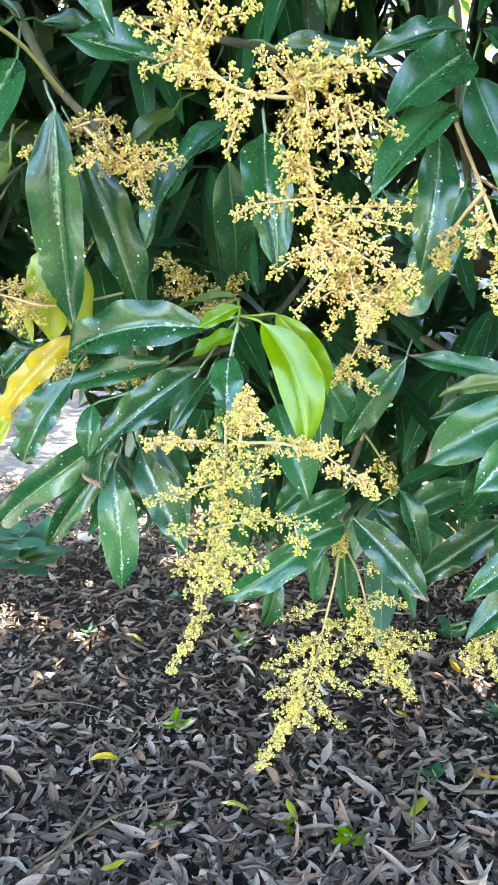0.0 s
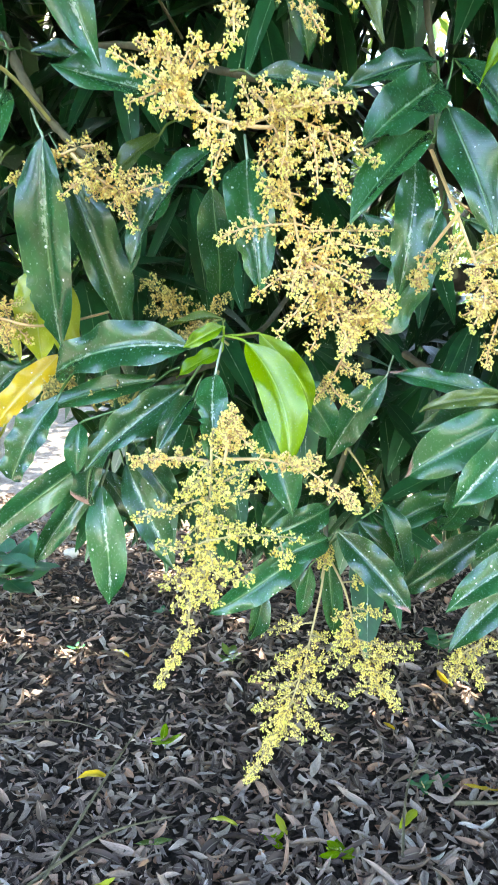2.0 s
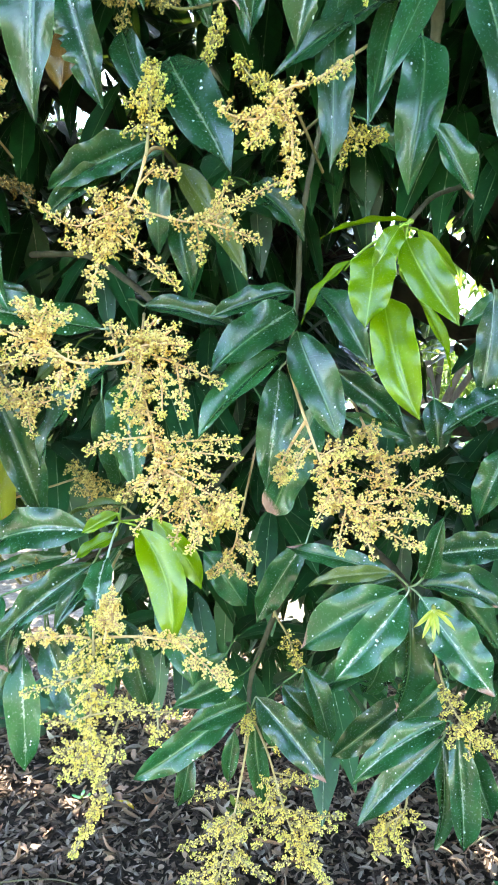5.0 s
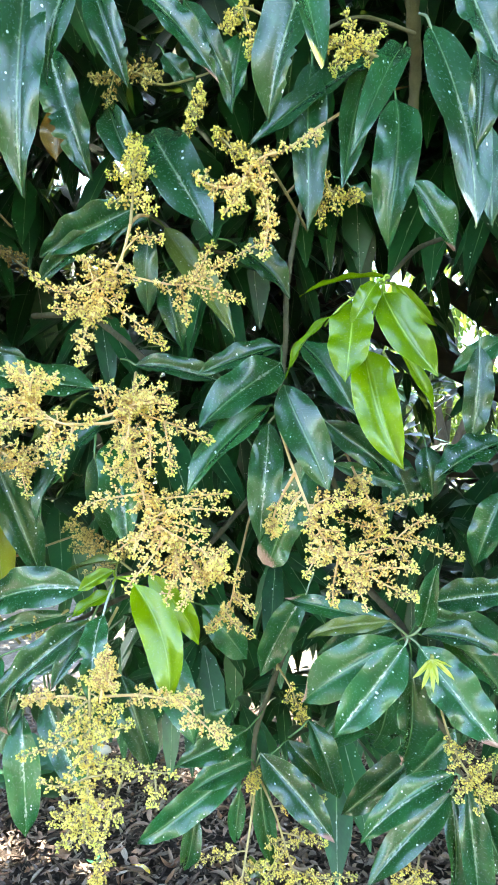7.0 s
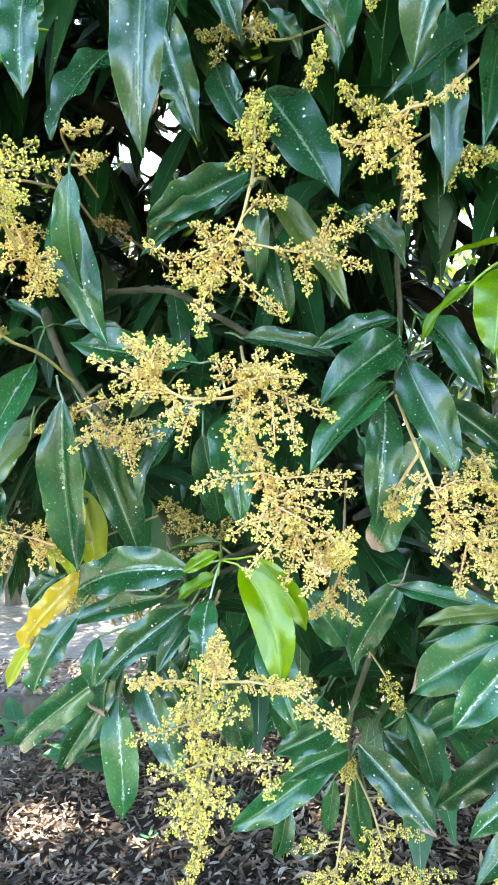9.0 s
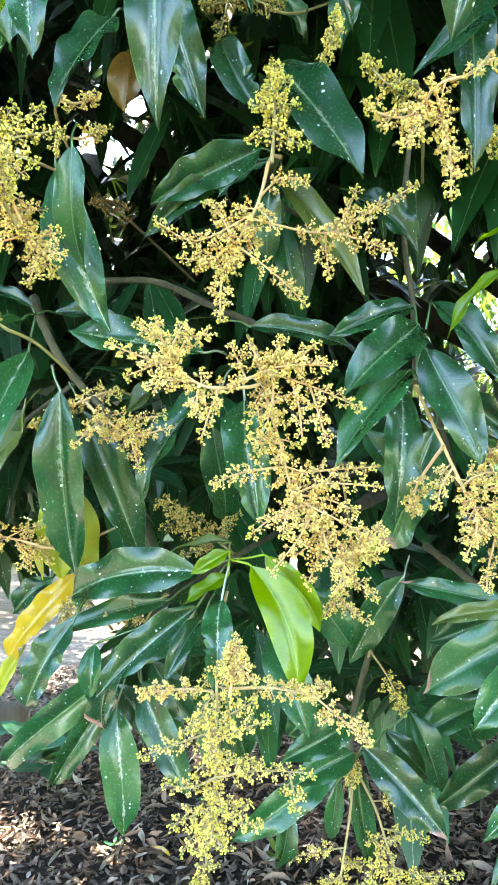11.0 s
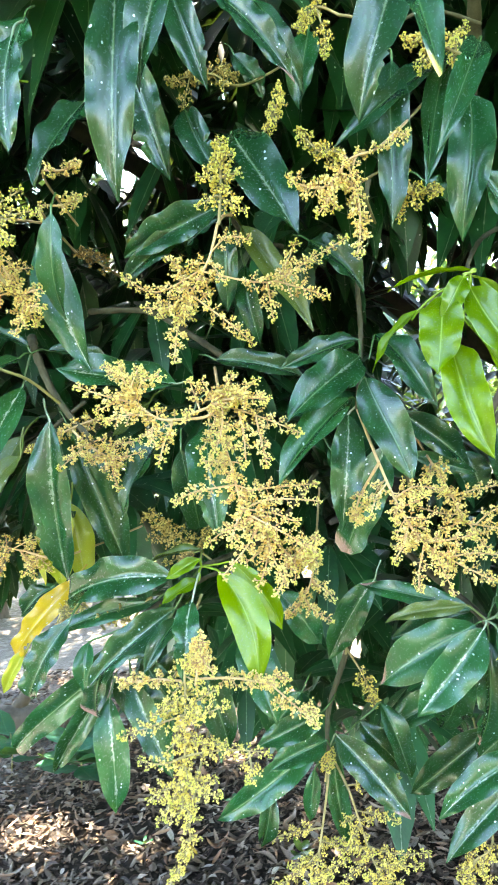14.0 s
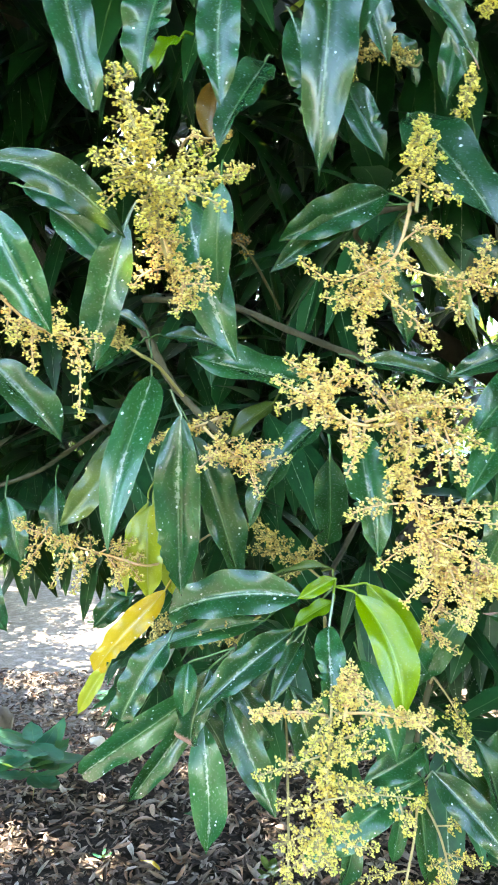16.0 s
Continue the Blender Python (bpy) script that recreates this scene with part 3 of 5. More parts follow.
leaf((0.030, 0.770, 1.492), (0.063, 0.725, 1.392), 0.050, 'green', twist=10, stem=(-0.009, 0.680, 1.588))
leaf((-0.049, 0.850, 1.442), (-0.012, 0.850, 1.321), 0.053, 'green')
leaf((0.068, 0.808, 1.535), (0.121, 0.824, 1.462), 0.047, 'green', stem=(-0.009, 0.680, 1.588))
leaf((0.014, 0.650, 1.745), (0.024, 0.605, 1.622), 0.046, 'green', dep=True, chew=True)
leaf((-0.017, 0.640, 1.720), (-0.014, 0.710, 1.630), 0.040, 'green', blunt=True)
leaf((0.203, 0.918, 1.530), (0.129, 0.962, 1.407), 0.050, 'green', dep=True)
leaf((0.299, 0.740, 1.514), (0.173, 0.779, 1.544), 0.030, 'green', burnt=True, stem=(0.307, 0.701, 1.509))
leaf((0.290, 0.714, 1.524), (0.198, 0.731, 1.505), 0.022, 'olive', stem=(0.307, 0.701, 1.509))
leaf((0.298, 0.714, 1.502), (0.186, 0.740, 1.430), 0.062, 'green', burnt=True, spots=True, stem=(0.307, 0.701, 1.509))
leaf((0.303, 0.697, 1.501), (0.220, 0.674, 1.413), 0.053, 'green', dep=True, spots=True, stem=(0.307, 0.701, 1.509))
leaf((0.314, 0.731, 1.479), (0.296, 0.748, 1.356), 0.050, 'green', burnt=True, chew=True, stem=(0.307, 0.701, 1.509))
leaf((0.318, 0.697, 1.499), (0.389, 0.672, 1.398), 0.060, 'green', dep=True, spots=True, burnt=True, stem=(0.307, 0.701, 1.509))
leaf((0.322, 0.706, 1.509), (0.406, 0.697, 1.484), 0.035, 'green', burnt=True, spots=True, stem=(0.307, 0.701, 1.509))
leaf((0.318, 0.680, 1.522), (0.331, 0.629, 1.594), 0.026, 'green', dep=True, stem=(0.307, 0.701, 1.509))
leaf((0.344, 0.731, 1.540), (0.425, 0.714, 1.550), 0.043, 'green', dep=True, blunt=True)
leaf((0.334, 0.765, 1.523), (0.435, 0.765, 1.477), 0.053, 'green', stem=(0.307, 0.701, 1.509))
leaf((0.338, 0.791, 1.515), (0.440, 0.808, 1.406), 0.055, 'green', stem=(0.307, 0.701, 1.509))
leaf((0.318, 0.799, 1.501), (0.209, 0.808, 1.469), 0.042, 'green', stem=(0.307, 0.701, 1.509))
leaf((0.366, 0.791, 1.326), (0.247, 0.765, 1.262), 0.044, 'green', dep=True, spots=True, stem=(0.372, 0.791, 1.324))
leaf((0.362, 0.799, 1.301), (0.252, 0.765, 1.210), 0.044, 'green', dep=True, stem=(0.372, 0.791, 1.324))
leaf((0.365, 0.808, 1.304), (0.348, 0.791, 1.169), 0.038, 'green', dep=True, stem=(0.372, 0.791, 1.324))
leaf((0.380, 0.791, 1.307), (0.381, 0.782, 1.170), 0.043, 'green', dep=True, stem=(0.372, 0.791, 1.324))
leaf((0.388, 0.808, 1.304), (0.424, 0.808, 1.194), 0.044, 'green', stem=(0.372, 0.791, 1.324))
leaf((0.355, 0.935, 1.307), (0.238, 0.977, 1.200), 0.053, 'green')
leaf((0.195, 0.892, 1.363), (0.232, 0.897, 1.257), 0.040, 'green', twist=-25, stem=(0.122, 0.876, 1.310))
leaf((0.166, 0.901, 1.335), (0.224, 0.901, 1.262), 0.039, 'green', twist=-20, stem=(0.122, 0.876, 1.310))
leaf((0.131, 0.850, 1.336), (0.219, 0.813, 1.240), 0.049, 'green', dep=True, burnt=True, stem=(0.122, 0.876, 1.310))
leaf((0.310, 0.850, 1.427), (0.279, 0.918, 1.317), 0.053, 'green', chew=True, stem=(0.307, 0.701, 1.509))
leaf((0.382, 0.850, 1.360), (0.320, 0.884, 1.284), 0.049, 'green', stem=(0.307, 0.701, 1.509))
leaf((0.311, 0.935, 1.358), (0.205, 0.935, 1.307), 0.048, 'green')
leaf((0.118, 0.850, 1.328), (0.042, 0.817, 1.302), 0.041, 'green', stem=(0.122, 0.876, 1.310))
leaf((0.108, 0.867, 1.312), (-0.036, 0.850, 1.227), 0.048, 'green', stem=(0.122, 0.876, 1.310))
leaf((0.099, 0.884, 1.278), (0.089, 0.893, 1.204), 0.026, 'green', stem=(0.122, 0.876, 1.310))
leaf((0.039, 0.884, 1.248), (0.017, 0.893, 1.170), 0.031, 'green')
leaf((0.117, 0.833, 1.373), (0.030, 0.777, 1.348), 0.040, 'green')
leaf((0.128, 0.901, 1.300), (0.136, 0.901, 1.166), 0.034, 'green', stem=(0.122, 0.876, 1.310))
leaf((0.086, 0.935, 1.368), (0.038, 0.935, 1.318), 0.041, 'green')
leaf((-0.027, 0.690, 1.800), (-0.157, 0.645, 1.822), 0.056, 'green', dep=True, fold=.45, twist=5, sickle=-.05)
leaf((0.021, 0.680, 1.823), (0.128, 0.680, 1.793), 0.030, 'green', dep=True)
leaf((0.185, 0.663, 1.830), (0.096, 0.626, 1.798), 0.032, 'green', stem=(0.179, 0.642, 1.757))
leaf((0.184, 0.646, 1.809), (0.102, 0.568, 1.734), 0.049, 'green', dep=True, stem=(0.179, 0.642, 1.757))
leaf((0.169, 0.629, 1.762), (0.092, 0.556, 1.678), 0.040, 'green', stem=(0.179, 0.642, 1.757))
leaf((0.168, 0.663, 1.748), (0.152, 0.646, 1.621), 0.041, 'green', dep=True, stem=(0.179, 0.642, 1.757))
leaf((0.213, 0.731, 1.713), (0.157, 0.731, 1.589), 0.053, 'green', burnt=True, blunt=True)
leaf((0.186, 0.629, 1.783), (0.224, 0.603, 1.671), 0.050, 'green', stem=(0.179, 0.642, 1.757), bow=.06)
leaf((0.205, 0.680, 1.838), (0.261, 0.638, 1.747), 0.040, 'green', stem=(0.179, 0.642, 1.757))
leaf((0.231, 0.722, 1.753), (0.310, 0.748, 1.683), 0.040, 'green', chew=True)
leaf((0.238, 0.731, 1.703), (0.321, 0.748, 1.675), 0.021, 'green', twist=40)
leaf((0.147, 0.808, 1.720), (0.201, 0.808, 1.637), 0.041, 'green')
leaf((0.251, 0.519, 1.836), (0.237, 0.493, 1.761), 0.043, 'bright', stem=(0.279, 0.527, 1.854), bow=.07)
leaf((0.272, 0.519, 1.852), (0.246, 0.507, 1.810), 0.023, 'bright', stem=(0.279, 0.527, 1.854))
leaf((0.278, 0.527, 1.844), (0.316, 0.502, 1.763), 0.039, 'bright', stem=(0.279, 0.527, 1.854), sickle=.05, bow=.06)
leaf((0.260, 0.544, 1.798), (0.284, 0.510, 1.686), 0.044, 'bright', stem=(0.279, 0.527, 1.854), sickle=.05)
leaf((0.233, 0.536, 1.829), (0.188, 0.553, 1.776), 0.019, 'bright', stem=(0.279, 0.527, 1.854), twist=40)
leaf((0.278, 0.561, 1.826), (0.332, 0.595, 1.721), 0.025, 'bright', stem=(0.279, 0.527, 1.854), twist=-40)
leaf((0.284, 0.527, 1.858), (0.204, 0.527, 1.846), 0.013, 'bright', stem=(0.279, 0.527, 1.854), twist=50)
leaf((0.295, 0.561, 1.861), (0.331, 0.561, 1.819), 0.016, 'bright', stem=(0.279, 0.527, 1.854), twist=50)
leaf((0.061, 0.629, 2.065), (0.126, 0.553, 1.914), 0.062, 'green', dep=True, stem=(0.058, 0.595, 1.958), fold=.35)
leaf((0.042, 0.629, 1.983), (-0.068, 0.633, 1.937), 0.046, 'green', stem=(0.058, 0.595, 1.958))
leaf((0.031, 0.646, 1.975), (-0.078, 0.638, 1.904), 0.031, 'green', stem=(0.058, 0.595, 1.958))
leaf((0.051, 0.646, 1.961), (0.041, 0.663, 1.873), 0.030, 'green', stem=(0.058, 0.595, 1.958))
leaf((0.061, 0.680, 1.978), (0.136, 0.657, 1.843), 0.035, 'olive', stem=(0.058, 0.595, 1.958))
leaf((0.061, 0.697, 1.935), (0.073, 0.697, 1.839), 0.030, 'green', stem=(0.058, 0.595, 1.958))
leaf((0.139, 0.714, 1.964), (0.198, 0.692, 1.892), 0.042, 'green', stem=(0.058, 0.595, 1.958))
leaf((0.047, 0.680, 1.993), (-0.009, 0.697, 1.962), 0.026, 'green', stem=(0.058, 0.595, 1.958))
leaf((-0.031, 0.510, 2.158), (-0.039, 0.510, 1.948), 0.054, 'green', dep=True, stem=(0.244, 0.680, 2.192))
leaf((0.015, 0.527, 2.192), (-0.010, 0.500, 2.043), 0.044, 'green', dep=True)
leaf((-0.054, 0.638, 2.173), (-0.013, 0.646, 2.024), 0.052, 'green', chew=True, dep=True)
leaf((0.005, 0.612, 2.224), (0.039, 0.612, 2.103), 0.040, 'green', dep=True, chew=True)
leaf((0.050, 0.629, 2.226), (0.134, 0.629, 2.112), 0.037, 'green', chew=True, dep=True, burnt=True)
leaf((0.093, 0.680, 2.247), (0.144, 0.697, 2.135), 0.030, 'green')
leaf((0.062, 0.714, 2.206), (0.093, 0.731, 2.152), 0.033, 'green')
leaf((0.225, 0.476, 2.116), (0.184, 0.476, 1.981), 0.050, 'green', dep=True, chew=True, stem=(0.244, 0.680, 2.192))
leaf((0.209, 0.340, 2.029), (0.218, 0.302, 1.917), 0.027, 'green', ytip=True)
leaf((0.229, 0.561, 2.084), (0.215, 0.544, 1.910), 0.041, 'green', fold=.4)
leaf((0.304, 0.595, 2.105), (0.164, 0.518, 1.982), 0.030, 'green', stem=(0.244, 0.680, 2.192))
leaf((0.289, 0.595, 2.095), (0.249, 0.536, 1.947), 0.034, 'green')
leaf((0.324, 0.595, 2.113), (0.254, 0.505, 1.961), 0.033, 'green')
leaf((0.328, 0.680, 2.108), (0.306, 0.663, 1.930), 0.056, 'green')
leaf((0.321, 0.468, 2.049), (0.338, 0.442, 1.866), 0.045, 'green', dep=True, tipw=True)
leaf((0.340, 0.408, 1.986), (0.333, 0.408, 1.911), 0.027, 'green')
leaf((0.317, 0.357, 2.014), (0.343, 0.357, 1.930), 0.037, 'green', dep=True)
leaf((0.375, 0.468, 1.993), (0.347, 0.468, 1.946), 0.024, 'green', dep=True)
leaf((0.400, 0.595, 2.027), (0.398, 0.595, 1.921), 0.027, 'green')
leaf((0.354, 0.748, 2.042), (0.404, 0.765, 1.958), 0.048, 'green', burnt=True)
leaf((0.157, 0.765, 2.258), (0.138, 0.765, 2.154), 0.043, 'green')
leaf((0.271, 0.680, 2.011), (0.298, 0.680, 1.983), 0.025, 'green')
leaf((0.435, 0.731, 1.720), (0.349, 0.714, 1.677), 0.049, 'green', dep=True)
leaf((0.420, 0.748, 1.835), (0.401, 0.748, 1.715), 0.040, 'green', dep=True)
leaf((0.356, 0.782, 1.721), (0.359, 0.782, 1.655), 0.039, 'green')
leaf((0.448, 0.782, 1.661), (0.405, 0.782, 1.572), 0.045, 'green')
leaf((0.479, 0.850, 1.862), (0.409, 0.850, 1.821), 0.038, 'green')
leaf((0.321, 0.808, 1.703), (0.339, 0.808, 1.645), 0.043, 'green')
leaf((-0.122, 0.561, 1.965), (-0.123, 0.595, 1.863), 0.033, 'green')
leaf((-0.162, 0.646, 1.984), (-0.109, 0.626, 1.812), 0.055, 'green', dep=True)
leaf((-0.309, 0.476, 1.945), (-0.205, 0.544, 1.908), 0.036, 'green', sickle=-.12, dep=True)
leaf((-0.297, 0.459, 1.900), (-0.247, 0.474, 1.807), 0.041, 'green', dep=True)
leaf((-0.207, 0.561, 1.928), (-0.245, 0.600, 1.802), 0.044, 'green', dep=True)
leaf((-0.213, 0.680, 1.843), (-0.247, 0.612, 1.799), 0.022, 'green', stem=(-0.208, 0.705, 1.853))
leaf((-0.214, 0.714, 1.864), (-0.267, 0.731, 1.892), 0.018, 'green', stem=(-0.208, 0.705, 1.853))
leaf((-0.196, 0.731, 1.861), (-0.123, 0.748, 1.847), 0.026, 'green', stem=(-0.208, 0.705, 1.853))
leaf((-0.342, 0.595, 1.808), (-0.275, 0.611, 1.730), 0.045, 'green', dep=True)
leaf((-0.248, 0.468, 2.103), (-0.211, 0.442, 1.965), 0.039, 'green', dep=True, blunt=True)
leaf((0.005, 0.663, 2.116), (0.041, 0.646, 2.024), 0.039, 'green', chew=True)
leaf((-0.083, 0.565, 2.080), (-0.123, 0.515, 1.975), 0.040, 'green', dep=True)
leaf((-0.113, 0.460, 2.087), (-0.117, 0.450, 1.975), 0.038, 'green', dep=True, fold=.5, sickle=.04)
leaf((-0.187, 0.680, 2.262), (-0.216, 0.680, 2.127), 0.062, 'green', chew=True)
leaf((-0.329, 0.638, 1.995), (-0.247, 0.638, 1.966), 0.034, 'green')
leaf((-0.307, 0.663, 1.982), (-0.238, 0.680, 1.921), 0.042, 'green', twist=30)
leaf((-0.398, 0.722, 1.604), (-0.363, 0.722, 1.531), 0.037, 'green')
leaf((-0.361, 0.892, 1.692), (-0.343, 0.892, 1.586), 0.046, 'green')
leaf((-0.414, 0.850, 1.677), (-0.390, 0.850, 1.590), 0.044, 'green')
leaf((-0.251, 0.850, 1.548), (-0.298, 0.850, 1.512), 0.036, 'green')
leaf((-0.298, 0.867, 1.516), (-0.244, 0.850, 1.555), 0.036, 'green')

# flower panicles: main stalk first, then the flowering arms
panicle('warm', 0.026, 10, [(0.047, 0.561, 1.937), (0.037, 0.561, 1.904), (0.019, 0.561, 1.873), (0.003, 0.561, 1.843)],
        [(0.034, 0.561, 1.896), (-0.017, 0.561, 1.874), (-0.052, 0.560, 1.893)],
        [(0.019, 0.561, 1.873), (-0.018, 0.567, 1.851)],
        [(0.044, 0.561, 1.879), (0.093, 0.561, 1.874), (0.132, 0.561, 1.891), (0.174, 0.570, 1.915)],
        [(0.093, 0.561, 1.874), (0.096, 0.579, 1.840)],
        [(0.103, 0.561, 1.878), (0.152, 0.567, 1.856)],
        [(0.021, 0.561, 1.863), (0.054, 0.561, 1.836), (0.073, 0.578, 1.818)],
        [(0.003, 0.561, 1.843), (0.003, 0.524, 1.795)],
        [(0.044, 0.561, 1.906), (0.079, 0.550, 1.914)],
        [(0.014, 0.561, 1.878), (-0.009, 0.579, 1.913)],
        [(-0.001, 0.561, 1.859), (-0.032, 0.561, 1.860)],
        [(0.098, 0.561, 1.883), (0.124, 0.576, 1.918)])
panicle('green', 0.013, 9, [(0.050, 0.548, 1.932), (0.054, 0.548, 1.972), (0.055, 0.548, 2.014)],
        [(0.051, 0.548, 1.958), (0.079, 0.517, 1.929)],
        [(0.052, 0.548, 1.962), (0.031, 0.538, 1.947)],
        [(0.054, 0.548, 1.977), (0.035, 0.525, 1.970)],
        [(0.054, 0.548, 1.977), (0.074, 0.542, 1.977)],
        [(0.055, 0.548, 1.995), (0.069, 0.544, 1.997)])
panicle('warm', 0.019, 8, [(0.037, 0.680, 1.795), (0.033, 0.561, 1.750), (0.007, 0.527, 1.742), (-0.015, 0.510, 1.744), (-0.036, 0.510, 1.765), (-0.047, 0.510, 1.798)],
        [(-0.033, 0.510, 1.756), (-0.076, 0.473, 1.772)],
        [(-0.036, 0.510, 1.765), (-0.021, 0.485, 1.787)],
        [(-0.015, 0.510, 1.744), (-0.016, 0.488, 1.718)],
        [(-0.043, 0.510, 1.779), (-0.066, 0.526, 1.798)],
        [(0.009, 0.510, 1.738), (-0.016, 0.517, 1.700)],
        [(-0.019, 0.510, 1.746), (-0.051, 0.481, 1.740)],
        [(-0.036, 0.510, 1.763), (-0.074, 0.519, 1.754)],
        [(-0.029, 0.510, 1.765), (-0.001, 0.480, 1.776)])
panicle('warm', 0.020, 9, [(0.004, 0.552, 1.747), (0.034, 0.552, 1.756), (0.054, 0.552, 1.766)],
        [(0.034, 0.552, 1.756), (0.024, 0.551, 1.781)],
        [(0.044, 0.552, 1.751), (0.078, 0.522, 1.773)],
        [(0.049, 0.552, 1.749), (0.088, 0.514, 1.753)],
        [(0.044, 0.552, 1.741), (0.116, 0.566, 1.724)],
        [(0.064, 0.552, 1.731), (0.083, 0.527, 1.694)],
        [(0.054, 0.552, 1.736), (0.064, 0.527, 1.695)],
        [(0.019, 0.552, 1.757), (0.007, 0.573, 1.786)],
        [(0.034, 0.552, 1.761), (0.053, 0.566, 1.788)],
        [(0.039, 0.552, 1.741), (0.035, 0.531, 1.710)])
panicle('warm', 0.028, 14, [(0.018, 0.697, 1.817), (0.034, 0.595, 1.768), (0.036, 0.561, 1.740), (0.046, 0.561, 1.697), (0.056, 0.561, 1.654), (0.078, 0.561, 1.627)],
        [(0.053, 0.561, 1.672), (0.129, 0.580, 1.674)],
        [(0.048, 0.561, 1.677), (-0.012, 0.555, 1.665)],
        [(0.056, 0.561, 1.654), (0.108, 0.563, 1.637)],
        [(0.058, 0.561, 1.647), (0.126, 0.535, 1.609)],
        [(0.063, 0.561, 1.637), (0.109, 0.579, 1.590)],
        [(0.058, 0.561, 1.642), (0.017, 0.564, 1.621)],
        [(0.078, 0.561, 1.627), (0.063, 0.580, 1.574)],
        [(0.056, 0.561, 1.652), (0.083, 0.561, 1.662), (0.129, 0.576, 1.657)],
        [(0.068, 0.561, 1.632), (0.034, 0.541, 1.593)],
        [(0.078, 0.561, 1.622), (0.093, 0.544, 1.583)],
        [(0.046, 0.561, 1.695), (0.021, 0.533, 1.701)],
        [(0.053, 0.561, 1.652), (0.045, 0.531, 1.623)])
panicle('warm', 0.021, 8, [(0.083, 0.570, 1.621), (0.103, 0.570, 1.601), (0.118, 0.570, 1.606)],
        [(0.093, 0.570, 1.611), (0.083, 0.535, 1.574)],
        [(0.103, 0.570, 1.606), (0.127, 0.549, 1.622)],
        [(0.088, 0.570, 1.621), (0.053, 0.567, 1.601)])
panicle('warm', 0.021, 8, [(-0.144, 0.659, 1.751), (-0.124, 0.650, 1.732), (-0.091, 0.650, 1.711)],
        [(-0.130, 0.650, 1.735), (-0.146, 0.612, 1.706)],
        [(-0.115, 0.650, 1.729), (-0.064, 0.652, 1.734)],
        [(-0.097, 0.650, 1.717), (-0.057, 0.632, 1.721)],
        [(-0.103, 0.650, 1.711), (-0.086, 0.630, 1.681)],
        [(-0.109, 0.650, 1.717), (-0.130, 0.661, 1.713)])
panicle('green', 0.031, 16, [(-0.016, 0.710, 1.551), (-0.021, 0.650, 1.523), (-0.020, 0.608, 1.497), (-0.022, 0.608, 1.453), (-0.026, 0.608, 1.396), (-0.032, 0.608, 1.345)],
        [(-0.024, 0.608, 1.447), (-0.090, 0.598, 1.428)],
        [(-0.024, 0.608, 1.436), (0.025, 0.588, 1.460)],
        [(-0.026, 0.608, 1.402), (-0.070, 0.598, 1.404)],
        [(-0.026, 0.608, 1.407), (0.061, 0.611, 1.404)],
        [(0.040, 0.608, 1.404), (0.044, 0.573, 1.391)],
        [(-0.028, 0.608, 1.379), (-0.071, 0.628, 1.352)],
        [(-0.028, 0.608, 1.379), (0.015, 0.571, 1.380)],
        [(-0.030, 0.608, 1.362), (-0.060, 0.614, 1.335)],
        [(-0.024, 0.608, 1.424), (0.017, 0.620, 1.410)],
        [(-0.022, 0.608, 1.464), (-0.048, 0.571, 1.457)],
        [(-0.027, 0.608, 1.390), (0.005, 0.616, 1.377)],
        [(-0.022, 0.608, 1.453), (0.014, 0.591, 1.475)],
        [(-0.030, 0.608, 1.356), (-0.016, 0.604, 1.342)])
panicle('green', 0.014, 9, [(-0.053, 0.765, 1.281), (-0.059, 0.765, 1.238), (-0.095, 0.765, 1.173)])
panicle('warm', 0.018, 9, [(-0.009, 0.603, 1.476), (-0.006, 0.603, 1.493), (-0.001, 0.603, 1.524)],
        [(-0.004, 0.603, 1.510), (0.016, 0.566, 1.497)],
        [(-0.006, 0.603, 1.504), (-0.012, 0.568, 1.507)])
panicle('warm', 0.013, 8, [(-0.018, 0.629, 1.475), (0.027, 0.629, 1.475), (0.067, 0.629, 1.466)],
        [(0.067, 0.629, 1.466), (0.113, 0.602, 1.431)],
        [(0.061, 0.629, 1.469), (0.084, 0.648, 1.467)],
        [(0.084, 0.629, 1.455), (0.073, 0.602, 1.451)],
        [(0.106, 0.629, 1.439), (0.114, 0.636, 1.431)])
panicle('warm', 0.008, 8, [(-0.020, 0.620, 1.475), (-0.051, 0.620, 1.479), (-0.092, 0.620, 1.476)])
